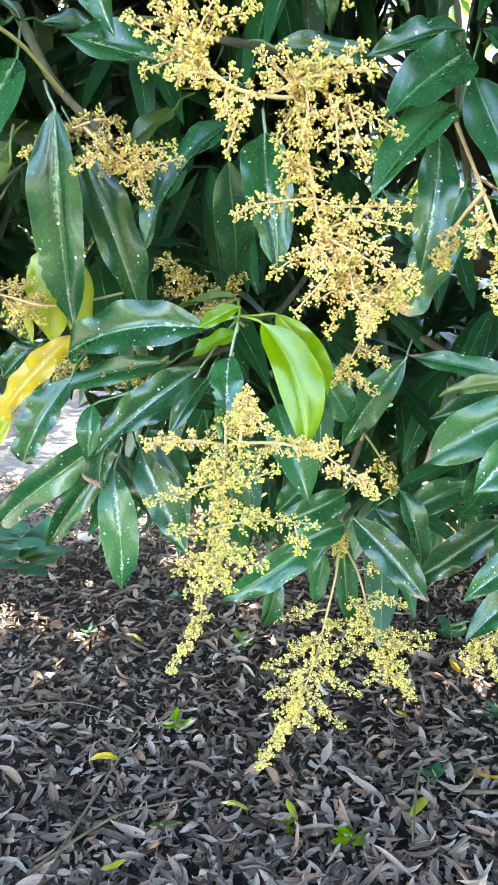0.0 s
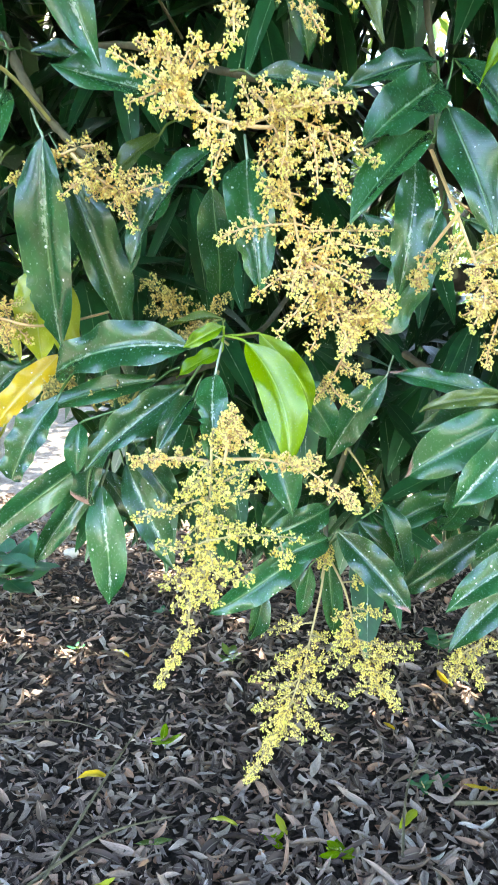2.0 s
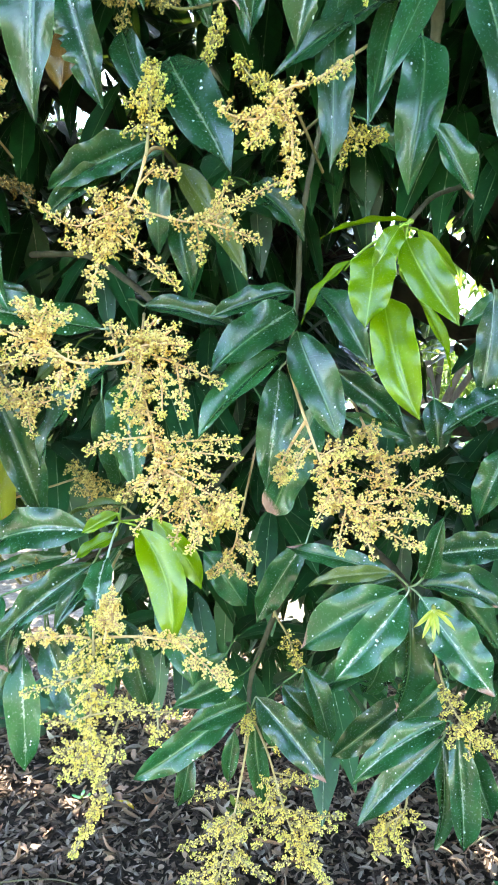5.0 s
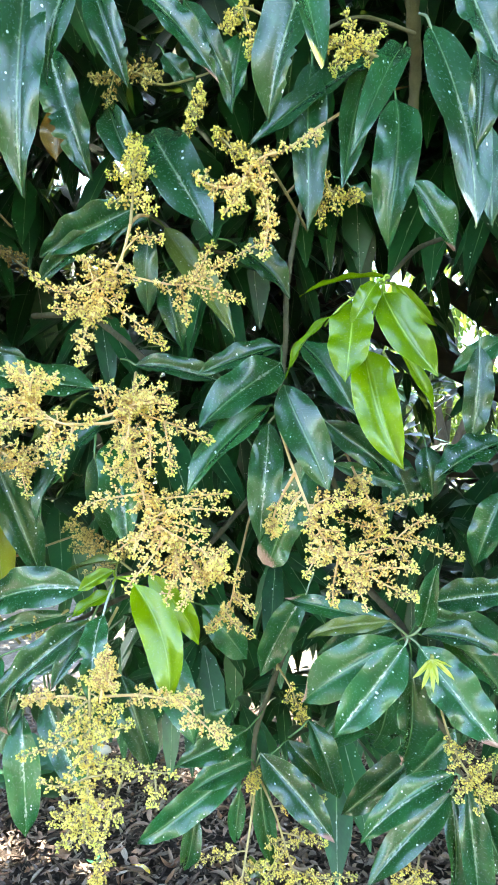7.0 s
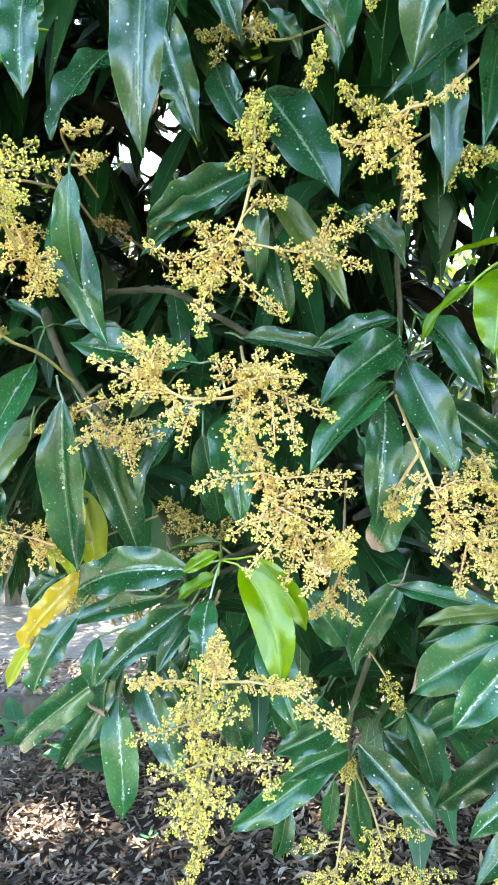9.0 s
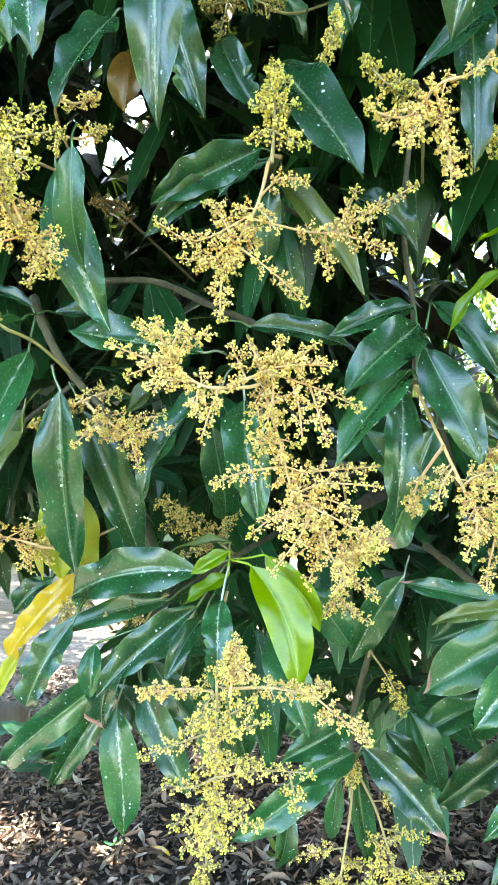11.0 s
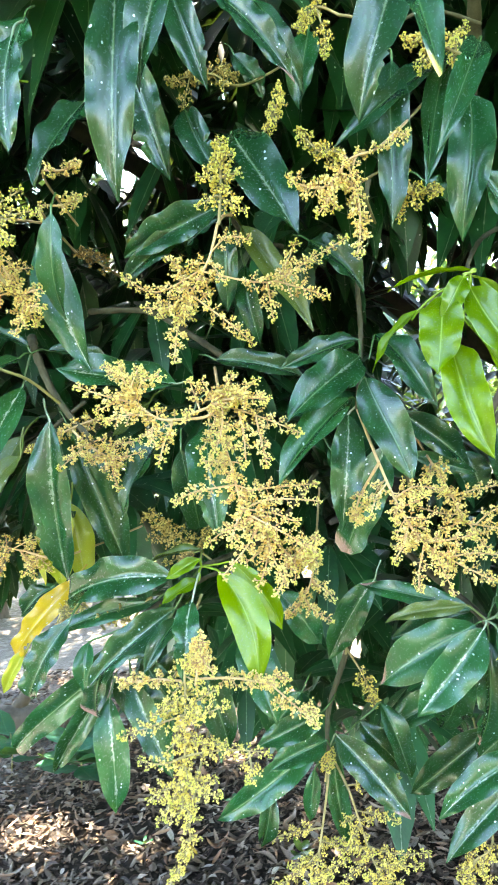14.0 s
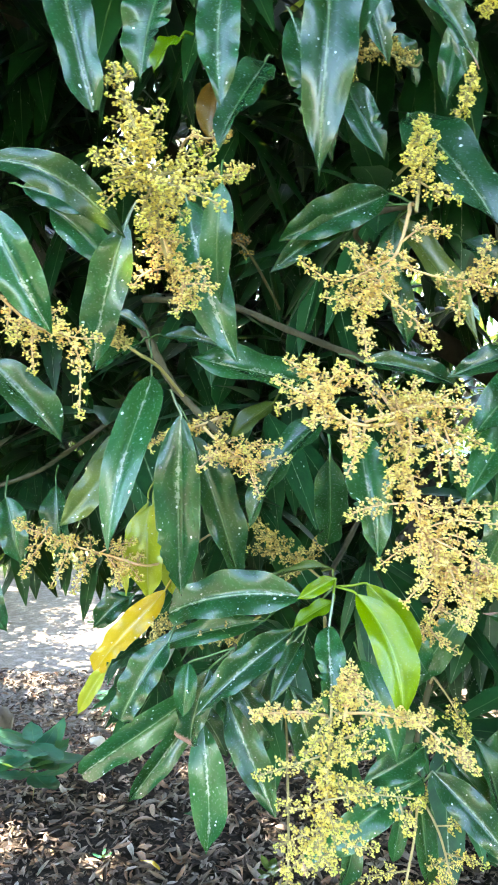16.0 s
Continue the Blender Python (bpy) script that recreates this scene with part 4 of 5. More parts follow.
panicle('green', 0.025, 13, [(0.121, 0.892, 1.292), (0.114, 0.876, 1.250), (0.103, 0.876, 1.194), (0.091, 0.876, 1.138), (0.073, 0.876, 1.081), (0.051, 0.876, 1.031), (0.009, 0.876, 0.967)],
        [(0.108, 0.876, 1.203), (0.026, 0.893, 1.180)],
        [(0.098, 0.876, 1.170), (0.019, 0.893, 1.110)],
        [(0.091, 0.876, 1.142), (0.137, 0.858, 1.169)],
        [(0.087, 0.876, 1.130), (0.147, 0.858, 1.089)],
        [(0.080, 0.876, 1.106), (0.023, 0.868, 1.080)],
        [(0.077, 0.876, 1.089), (0.130, 0.883, 1.024)],
        [(0.066, 0.876, 1.064), (0.088, 0.844, 1.047)],
        [(0.054, 0.876, 1.039), (0.036, 0.882, 1.010)],
        [(0.094, 0.876, 1.154), (0.053, 0.885, 1.148)],
        [(0.087, 0.876, 1.122), (0.038, 0.888, 1.105)],
        [(0.077, 0.876, 1.089), (0.033, 0.839, 1.070)],
        [(0.084, 0.876, 1.114), (0.116, 0.894, 1.096)],
        [(0.091, 0.876, 1.146), (0.115, 0.843, 1.153)],
        [(0.043, 0.876, 1.022), (0.021, 0.858, 0.984)],
        [(0.073, 0.876, 1.081), (0.058, 0.874, 1.045)],
        [(0.101, 0.876, 1.183), (0.125, 0.892, 1.175)])
panicle('green', 0.022, 11, [(0.126, 0.892, 1.287), (0.144, 0.876, 1.251), (0.157, 0.876, 1.204), (0.171, 0.876, 1.156), (0.194, 0.876, 1.109), (0.227, 0.876, 1.073)],
        [(0.144, 0.876, 1.258), (0.212, 0.857, 1.275)],
        [(0.152, 0.876, 1.227), (0.211, 0.892, 1.201)],
        [(0.167, 0.876, 1.176), (0.247, 0.870, 1.169)],
        [(0.173, 0.876, 1.157), (0.234, 0.856, 1.159)],
        [(0.171, 0.876, 1.164), (0.124, 0.856, 1.134)],
        [(0.186, 0.876, 1.125), (0.154, 0.848, 1.112)],
        [(0.157, 0.876, 1.204), (0.128, 0.842, 1.180)],
        [(0.165, 0.876, 1.180), (0.129, 0.846, 1.200)],
        [(0.185, 0.876, 1.133), (0.213, 0.878, 1.116)],
        [(0.153, 0.876, 1.219), (0.127, 0.897, 1.197)],
        [(0.182, 0.876, 1.137), (0.157, 0.847, 1.154)],
        [(0.194, 0.876, 1.109), (0.213, 0.840, 1.106)],
        [(0.177, 0.876, 1.149), (0.212, 0.896, 1.143)])
panicle('green', 0.011, 6, [(0.113, 0.867, 1.267), (0.116, 0.867, 1.284), (0.122, 0.867, 1.303)])
panicle('warm', 0.027, 12, [(0.177, 0.642, 1.750), (0.191, 0.612, 1.696), (0.210, 0.595, 1.640), (0.230, 0.595, 1.609), (0.256, 0.595, 1.589)],
        [(0.203, 0.595, 1.656), (0.254, 0.588, 1.659)],
        [(0.196, 0.595, 1.673), (0.177, 0.581, 1.636)],
        [(0.215, 0.595, 1.629), (0.196, 0.571, 1.594)],
        [(0.230, 0.595, 1.609), (0.279, 0.592, 1.615)],
        [(0.230, 0.595, 1.606), (0.223, 0.606, 1.562)],
        [(0.240, 0.595, 1.598), (0.282, 0.595, 1.575), (0.301, 0.584, 1.568)],
        [(0.235, 0.595, 1.601), (0.253, 0.582, 1.559)],
        [(0.210, 0.595, 1.645), (0.230, 0.560, 1.656)],
        [(0.220, 0.595, 1.618), (0.203, 0.611, 1.606)],
        [(0.251, 0.595, 1.595), (0.298, 0.559, 1.597)])
panicle('warm', 0.020, 10, [(0.256, 0.850, 1.746), (0.260, 0.722, 1.696), (0.270, 0.680, 1.664), (0.288, 0.680, 1.620)],
        [(0.275, 0.680, 1.651), (0.334, 0.671, 1.661)],
        [(0.279, 0.680, 1.627), (0.239, 0.692, 1.640)],
        [(0.288, 0.680, 1.620), (0.360, 0.650, 1.597)],
        [(0.291, 0.680, 1.620), (0.314, 0.685, 1.588)],
        [(0.275, 0.680, 1.651), (0.240, 0.698, 1.659)],
        [(0.297, 0.680, 1.617), (0.340, 0.679, 1.636)],
        [(0.286, 0.680, 1.626), (0.261, 0.689, 1.615)])
panicle('warm', 0.011, 6, [(0.192, 0.603, 1.691), (0.172, 0.629, 1.657), (0.165, 0.629, 1.632)])
panicle('green', 0.026, 12, [(-0.165, 0.578, 1.878), (-0.173, 0.536, 1.905), (-0.171, 0.467, 1.925), (-0.195, 0.434, 1.998)],
        [(-0.171, 0.467, 1.925), (-0.210, 0.436, 1.932)],
        [(-0.170, 0.467, 1.927), (-0.100, 0.455, 1.924)],
        [(-0.170, 0.467, 1.925), (-0.114, 0.438, 1.893)],
        [(-0.171, 0.467, 1.923), (-0.212, 0.480, 1.910)],
        [(-0.172, 0.467, 1.934), (-0.159, 0.447, 1.976)],
        [(-0.172, 0.467, 1.929), (-0.199, 0.456, 1.951)],
        [(-0.170, 0.467, 1.929), (-0.122, 0.489, 1.960)],
        [(-0.171, 0.467, 1.925), (-0.145, 0.480, 1.899)],
        [(-0.172, 0.467, 1.921), (-0.182, 0.487, 1.897)],
        [(-0.181, 0.467, 1.956), (-0.203, 0.456, 1.968)],
        [(-0.184, 0.467, 1.961), (-0.169, 0.458, 1.974)],
        [(-0.170, 0.467, 1.929), (-0.140, 0.473, 1.954)],
        [(-0.171, 0.467, 1.929), (-0.203, 0.458, 1.921)])
panicle('warm', 0.022, 9, [(-0.186, 0.565, 1.963), (-0.172, 0.565, 1.906), (-0.146, 0.565, 1.854)],
        [(-0.169, 0.565, 1.890), (-0.198, 0.544, 1.863)],
        [(-0.164, 0.565, 1.880), (-0.132, 0.551, 1.885)],
        [(-0.158, 0.565, 1.874), (-0.126, 0.536, 1.861)],
        [(-0.158, 0.565, 1.869), (-0.161, 0.549, 1.840)],
        [(-0.174, 0.565, 1.911), (-0.198, 0.586, 1.907)],
        [(-0.174, 0.565, 1.916), (-0.156, 0.584, 1.918)])
panicle('warm', 0.022, 10, [(-0.326, 0.536, 1.876), (-0.286, 0.536, 1.831), (-0.256, 0.536, 1.822)],
        [(-0.261, 0.536, 1.824), (-0.222, 0.535, 1.817)],
        [(-0.281, 0.536, 1.829), (-0.277, 0.527, 1.786)],
        [(-0.256, 0.536, 1.817), (-0.241, 0.536, 1.797), (-0.236, 0.517, 1.747)],
        [(-0.296, 0.536, 1.836), (-0.288, 0.503, 1.810)],
        [(-0.301, 0.536, 1.856), (-0.274, 0.513, 1.855)],
        [(-0.281, 0.536, 1.829), (-0.259, 0.544, 1.846)])
panicle('warm', 0.029, 11, [(-0.208, 0.791, 1.598), (-0.262, 0.790, 1.607), (-0.323, 0.790, 1.624), (-0.382, 0.791, 1.647)],
        [(-0.275, 0.790, 1.607), (-0.257, 0.804, 1.569)],
        [(-0.316, 0.790, 1.624), (-0.331, 0.774, 1.573)],
        [(-0.289, 0.791, 1.617), (-0.311, 0.799, 1.562)],
        [(-0.344, 0.790, 1.631), (-0.373, 0.798, 1.582)],
        [(-0.262, 0.791, 1.604), (-0.228, 0.794, 1.577)],
        [(-0.275, 0.790, 1.611), (-0.235, 0.792, 1.624)])
panicle('warm', 0.015, 9, [(0.545, 1.590, 2.653), (0.318, 0.782, 2.172), (0.240, 0.552, 2.019), (0.200, 0.485, 1.962), (0.176, 0.485, 1.955), (0.151, 0.485, 1.932), (0.122, 0.485, 1.940)],
        [(0.166, 0.485, 1.946), (0.178, 0.491, 1.909)],
        [(0.160, 0.485, 1.937), (0.144, 0.468, 1.902)],
        [(0.177, 0.485, 1.945), (0.182, 0.488, 1.897)],
        [(0.179, 0.485, 1.921), (0.174, 0.463, 1.862)],
        [(0.146, 0.485, 1.935), (0.160, 0.475, 1.908)])
panicle('green', 0.011, 5, [(0.229, 0.595, 1.993), (0.245, 0.595, 1.969), (0.273, 0.595, 1.961)],
        [(0.240, 0.595, 1.975), (0.232, 0.603, 1.938)],
        [(0.245, 0.595, 1.975), (0.250, 0.598, 1.947)])
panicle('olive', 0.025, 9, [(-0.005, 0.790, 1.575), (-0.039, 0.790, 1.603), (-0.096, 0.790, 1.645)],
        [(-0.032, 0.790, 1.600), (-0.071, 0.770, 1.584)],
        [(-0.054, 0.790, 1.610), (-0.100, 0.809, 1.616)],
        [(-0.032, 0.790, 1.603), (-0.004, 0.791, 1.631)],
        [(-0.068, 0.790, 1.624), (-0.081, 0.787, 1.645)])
panicle('warm', 0.011, 6, [(0.120, 0.748, 1.586), (0.110, 0.748, 1.547), (0.085, 0.748, 1.514)],
        [(0.114, 0.748, 1.560), (0.140, 0.710, 1.537)],
        [(0.104, 0.748, 1.534), (0.136, 0.742, 1.506)])
panicle('green', 0.016, 7, [(0.158, 0.930, 1.425), (0.176, 0.910, 1.396), (0.189, 0.901, 1.356)])
panicle('green', 0.024, 8, [(0.356, 0.825, 1.432), (0.358, 0.782, 1.383), (0.380, 0.782, 1.330), (0.424, 0.782, 1.290)],
        [(0.380, 0.782, 1.327), (0.360, 0.759, 1.308)],
        [(0.387, 0.782, 1.330), (0.415, 0.784, 1.348)],
        [(0.392, 0.782, 1.311), (0.388, 0.771, 1.290)])
panicle('green', 0.030, 9, [(0.327, 0.850, 1.206), (0.300, 0.850, 1.167), (0.287, 0.850, 1.135)],
        [(0.307, 0.850, 1.174), (0.279, 0.860, 1.149)],
        [(0.308, 0.850, 1.167), (0.326, 0.850, 1.118)])
panicle('green', 0.013, 8, [(0.557, 1.632, 2.737), (0.315, 0.629, 2.123), (0.272, 0.527, 2.070), (0.237, 0.527, 2.084)],
        [(0.272, 0.527, 2.072), (0.260, 0.536, 2.115)],
        [(0.262, 0.527, 2.071), (0.244, 0.509, 2.040)],
        [(0.280, 0.527, 2.066), (0.294, 0.527, 2.089)])
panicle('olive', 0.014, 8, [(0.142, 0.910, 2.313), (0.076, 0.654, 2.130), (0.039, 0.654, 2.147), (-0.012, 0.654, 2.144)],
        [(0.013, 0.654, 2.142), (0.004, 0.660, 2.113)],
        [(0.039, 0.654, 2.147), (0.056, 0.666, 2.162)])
panicle('green', 0.012, 7, [(0.187, 0.638, 2.188), (0.163, 0.638, 2.200), (0.143, 0.638, 2.179)],
        [(0.163, 0.638, 2.200), (0.167, 0.620, 2.133)])
panicle('green', 0.009, 7, [(0.061, 0.680, 2.026), (0.094, 0.595, 2.036), (0.110, 0.595, 2.062), (0.117, 0.595, 2.085)])
panicle('green', 0.010, 7, [(0.179, 0.561, 1.990), (0.153, 0.561, 2.000), (0.132, 0.561, 2.024)],
        [(0.158, 0.561, 1.997), (0.179, 0.573, 1.987)])
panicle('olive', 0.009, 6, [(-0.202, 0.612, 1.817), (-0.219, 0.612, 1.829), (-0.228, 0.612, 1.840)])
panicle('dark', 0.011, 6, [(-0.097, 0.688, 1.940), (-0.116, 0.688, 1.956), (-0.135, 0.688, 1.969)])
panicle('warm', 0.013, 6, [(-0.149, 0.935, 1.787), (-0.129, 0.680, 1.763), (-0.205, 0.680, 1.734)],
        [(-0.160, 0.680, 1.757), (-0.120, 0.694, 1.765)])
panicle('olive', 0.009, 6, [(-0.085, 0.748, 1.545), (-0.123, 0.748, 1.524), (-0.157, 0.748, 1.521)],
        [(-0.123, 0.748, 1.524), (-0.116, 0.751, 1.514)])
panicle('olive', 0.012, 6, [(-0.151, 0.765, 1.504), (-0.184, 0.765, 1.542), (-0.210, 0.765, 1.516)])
panicle('warm', 0.010, 5, [(-0.169, 0.670, 2.055), (-0.139, 0.650, 2.051), (-0.119, 0.650, 2.057)])
panicle('warm', 0.010, 5, [(-0.149, 0.605, 1.986), (-0.119, 0.585, 1.982), (-0.099, 0.585, 1.988)])

# trunk and limbs behind the outer crown
def limb(name, r0, r1, *points):
    line = smooth_line(points, 8)
    verts, faces, uvs = [], [], []
    count = len(line) - 1
    radii = [(r0 + (r1 - r0) * (i / count) ** 0.8) * (1 + 0.07 * noise.noise(Vector((i * 0.45, r0 * 50, 3)))) * (1 + 0.5 * max(0, 0.12 - i / count) / 0.12 * (name == "trunk")) for i in range(count + 1)]
    tube(verts, faces, uvs, [p - ORIGIN for p in line], radii, 16)
    return mesh_object(name, verts, faces, BARK, tree, uvs)


limb("trunk", 0.17, 0.11, (2.0, 3.6, -0.05), (1.95, 3.55, 0.7), (1.75, 3.45, 1.5), (1.5, 3.3, 2.2))
for ends in (
    ((1.6, 3.35, 1.9), (0.2, 2.6, 2.5), (-0.5, 1.7, 2.7), (-0.9, 1.0, 2.8)),
    ((1.55, 3.3, 2.0), (0.9, 2.2, 2.4), (0.75, 1.3, 2.4), (0.6, 0.8, 2.3)),
    ((1.5, 3.3, 2.15), (1.8, 2.6, 2.7), (2.4, 1.6, 3.0)),
    ((1.5, 3.3, 2.2), (0.5, 3.6, 3.2), (0.0, 3.8, 4.0)),
    ((1.7, 3.4, 1.7), (0.5, 2.2, 1.75), (0.3, 1.5, 1.65), (0.15, 1.15, 1.6)),
):
    limb("limb", 0.07, 0.005, *ends)


def simple_leaf(verts, faces, uvs, base, way, up, length, width, droop, rows=((0, 0.06), (0.18, 0.7), (0.45, 1.0), (0.75, 0.72), (1.0, 0.05))):
    """A leaf of few faces for the inner crown and for trees far off."""
    start = len(verts)
    across = way.cross(up).normalized()
    for s, f in rows:
        p = base + way * (s * length) - Vector((0, 0, droop * length * s * s))
        for v in (-1, 0, 1):
            verts.append(p + across * (v * f * width * 0.5) + up * (0.1 * width * abs(v) * f))
            uvs.append((s, 0.5 + 0.5 * v))
    for i in range(len(rows) - 1):
        for j in range(2):
            a = start + i * 3 + j
            faces.append((a, a + 1, a + 4, a + 3))


COARSE = ((0, 0.1), (0.4, 1.0), (1.0, 0.1))


GAPS = ((-0.245, 0.485, 0.028), (-0.21, 0.55, 0.02), (-0.14, 0.495, 0.014), (-0.285, 0.498, 0.016), (-0.205, 0.51, 0.014), (-0.242, 0.615, 0.012), (-0.262, 0.595, 0.01), (-0.19, 0.547, 0.013), (-0.4, 0.557, 0.012), (-0.362, 0.49, 0.014), (-0.066, 0.628, 0.008), (-0.069, 0.37, 0.008), (-0.325, 0.532, 0.01), (0.22, 0.323, 0.034), (0.2, 0.35, 0.014), (0.315, 0.207, 0.042), (0.272, 0.105, 0.034), (0.34, 0.12, 0.03), (-0.013, -0.218, 0.012), (0.03, -0.218, 0.012), (0.054, -0.218, 0.012), (-0.008, -0.118, 0.012), (0.057, 0.349, 0.008), (-0.24, 0.31, 0.008))


FLECKS = ((-1.36, 3.34, 0.17), (0.92, 2.66, 0.13), (0.62, 2.52, 0.09))


def in_gap(x, y, z):
    """Sightlines and sunbeams through the crown that are free of leaves."""
    if z > 1.2:
        reach = z / math.tan(radians(SUN_ELEVATION))
        gx, gy = x - reach * math.sin(radians(SUN_AZIMUTH)), y - reach * math.cos(radians(SUN_AZIMUTH))
        if any((gx - a) ** 2 + (gy - b) ** 2 < c * c for a, b, c in FLECKS):
            return True
    across, up = (x - 0.1) / (y + 0.1), (z - 1.65) / (y + 0.1)
    if noise.noise(Vector((across * 45, up * 45, 2.0))) < -0.12:
        return False
    return any((across - a) ** 2 + (up - b) ** 2 < c * c for a, b, c in GAPS)


def crown(name, count, inside, seed, label, whorl, short, long, *rows):
    """Whorls of leaves scattered where inside() allows."""
    r = random.Random(seed)
    verts, faces, uvs = [], [], []
    made = 0
    while made < count:
        p = inside(r)
        if p is None:
            continue
        made += 1
        axis = Vector((r.gauss(0, 0.6), r.gauss(-0.25, 0.6), r.gauss(-0.35, 0.5))).normalized()
        side = axis.orthogonal().normalized()
        for k in range(whorl):
            out = Matrix.Rotation(k * 2.4 + r.random(), 3, axis) @ side
            way = (out + axis * r.uniform(0.1, 1.0) + Vector((0, 0, -0.35))).normalized()
            up = (Vector((0, -0.35, 1)) - way * way.dot(Vector((0, -0.35, 1)))).normalized()
            length = r.uniform(short, long)
            if any(in_gap(*(p + way * length * q)) for q in (0.2, 0.45, 0.7, 0.95)):
                continue
            simple_leaf(verts, faces, uvs, p + way * 0.025 - ORIGIN, way, up, length, length * r.uniform(0.27, 0.36), r.uniform(0.05, 0.35), *rows)
    ob = mesh_object(name, verts, faces, LEAF["crown"], tree, uvs)
    return tagged(ob, label, kind="stuff")


def thin(across, up, r):
    """The side of the crown towards the light stands more open."""
    return 0.1 < across < 0.5 and 0.02 < up < 0.42 and r.random() < 0.85


def inner(r):
    x, y, z = r.uniform(-2.0, 1.9), r.uniform(0.95, 3.6), r.uniform(0.5, 2.9)
    across = (x - 0.1) / (y + 0.1)
    low = 1.6 - 0.33 * y + (0.16 if across < -0.06 else 0) if across > -0.24 else 1.66 - 0.1 * y
    if z < low + 0.05 or in_gap(x, y, z):
        return None
    if x < -0.4 and y < 1.25 or abs(x / 2.1) ** 4 + abs((y - 2.3) / 1.5) ** 4 > 1:
        return None
    if r.random() > 0.25 + 0.6 * (y - 0.95) or thin(across, (z - 1.65) / (y + 0.1), r):
        return None
    return Vector((x, y, z))


def upper(r):
    # the part with low y overhangs out of view, added to shade the top leaves
    x, y, z = r.uniform(-3.6, 4.6), r.uniform(-1.0, 6.6), r.uniform(2.3, 4.8)
    if ((x - 0.5) / 4.1) ** 2 + ((y - 2.9) / 3.9) ** 2 + ((z - 2.2) / 2.6) ** 2 > 1:
        return None
    if z < 2.3 + 0.3 * max(0.0, 1.6 - y) or in_gap(x, y, z) or (y > 1.0 and thin((x - 0.1) / (y + 0.1), (z - 1.65) / (y + 0.1), r)):
        return None
    return Vector((x, y, z))


crown("inner_foliage", 1150, inner, 3, "dark shaded leaves in the depth of the crown", 9, 0.13, 0.22)
crown("upper_foliage", 3400, upper, 4, "dense leaf canopy overhead", 10, 0.17, 0.3, ((0, 0.1), (0.25, 0.85), (0.65, 0.9), (1.0, 0.06)))


# both flanks lie out of view, added to keep side light from the inner crown
def flank_right(r):
    x, y, z = r.uniform(0.6, 2.2), r.uniform(0.5, 1.6), r.uniform(1.25, 2.5)
    if x < 0.62 + 0.34 * (y - 0.9) + 0.12 or abs((x - 1.35) / 0.85) ** 3 + abs((y - 1.1) / 0.62) ** 3 + abs((z - 1.9) / 0.68) ** 3 > 1:
        return None
    return Vector((x, y, z))


def flank_left(r):
    x, y, z = r.uniform(-2.2, -0.6), r.uniform(0.6, 1.5), r.uniform(1.5, 2.6)
    if x > -0.72 - 0.55 * (y - 0.9) or abs((x + 1.35) / 0.85) ** 3 + abs((y - 1.1) / 0.55) ** 3 + abs((z - 2.05) / 0.62) ** 3 > 1:
        return None
    return Vector((x, y, z))


crown("side_foliage", 420, flank_right, 12, "leafy outer side of the crown, added out of view to shade its inside", 9, 0.14, 0.24)


# leaves without a bough, added up here to throw dappled shade on the left ground
def left_shade_canopy(r):
    if r.random() < 0.4:
        return Vector((r.uniform(-4.0, -2.0), r.uniform(5.5, 9.2), r.uniform(2.7, 3.4)))
    s = r.random()
    return Vector((-3.9 + 1.55 * s + r.gauss(0, 0.35), 6.8 - 1.0 * s + r.gauss(0, 0.4), 2.75 + r.gauss(0, 0.25)))


crown("upper_foliage", 850, left_shade_canopy, 14, "leaves added over the log to shade the ground", 9, 0.17, 0.28, COARSE)
crown("side_foliage", 300, flank_left, 13, "leafy outer side of the crown, added out of view to shade its inside", 9, 0.14, 0.24)


def back(r):
    x, y, z = r.uniform(-0.5, 3.4), r.uniform(3.4, 5.6), r.uniform(0.75, 2.5)
    if in_gap(x, y, z) or x < -0.02 * y + 0.15 * (z < 1.3) or thin((x - 0.1) / (y + 0.1), (z - 1.65) / (y + 0.1), r):
        return None
    return Vector((x, y, z))


crown("back_foliage", 650, back, 9, "dark leaves on the far side of the crown", 9, 0.17, 0.28, COARSE)

# ---- ground ----
def ground_height(x, y):
    return 0.035 * noise.noise(Vector((x * 0.5, y * 0.5, 0))) + 0.015 * noise.noise(Vector((x * 2.1, y * 2.1, 5)))


def axis_steps(fine, far, step):
    steps = [i * step for i in range(int(fine / step) + 1)]
    while steps[-1] < far:
        steps.append(steps[-1] * 1.25 + step)
    return [-s for s in reversed(steps[1:])] + steps


xs, ys = axis_steps(5, 900, 0.14), [s + 3 for s in axis_steps(5, 900, 0.14)]
ground_verts = [(x, y, ground_height(x, y) if abs(x) < 30 and abs(y) < 40 else 0.0) for y in ys for x in xs]
ground_faces = [(j * len(xs) + i, j * len(xs) + i + 1, (j + 1) * len(xs) + i + 1, (j + 1) * len(xs) + i) for j in range(len(ys) - 1) for i in range(len(xs) - 1)]
ground = tagged(mesh_object("ground", ground_verts, ground_faces, SOIL), "brown soil toned dark for the shade under leaf litter, lit lawn beyond", "ground", kind="structure")


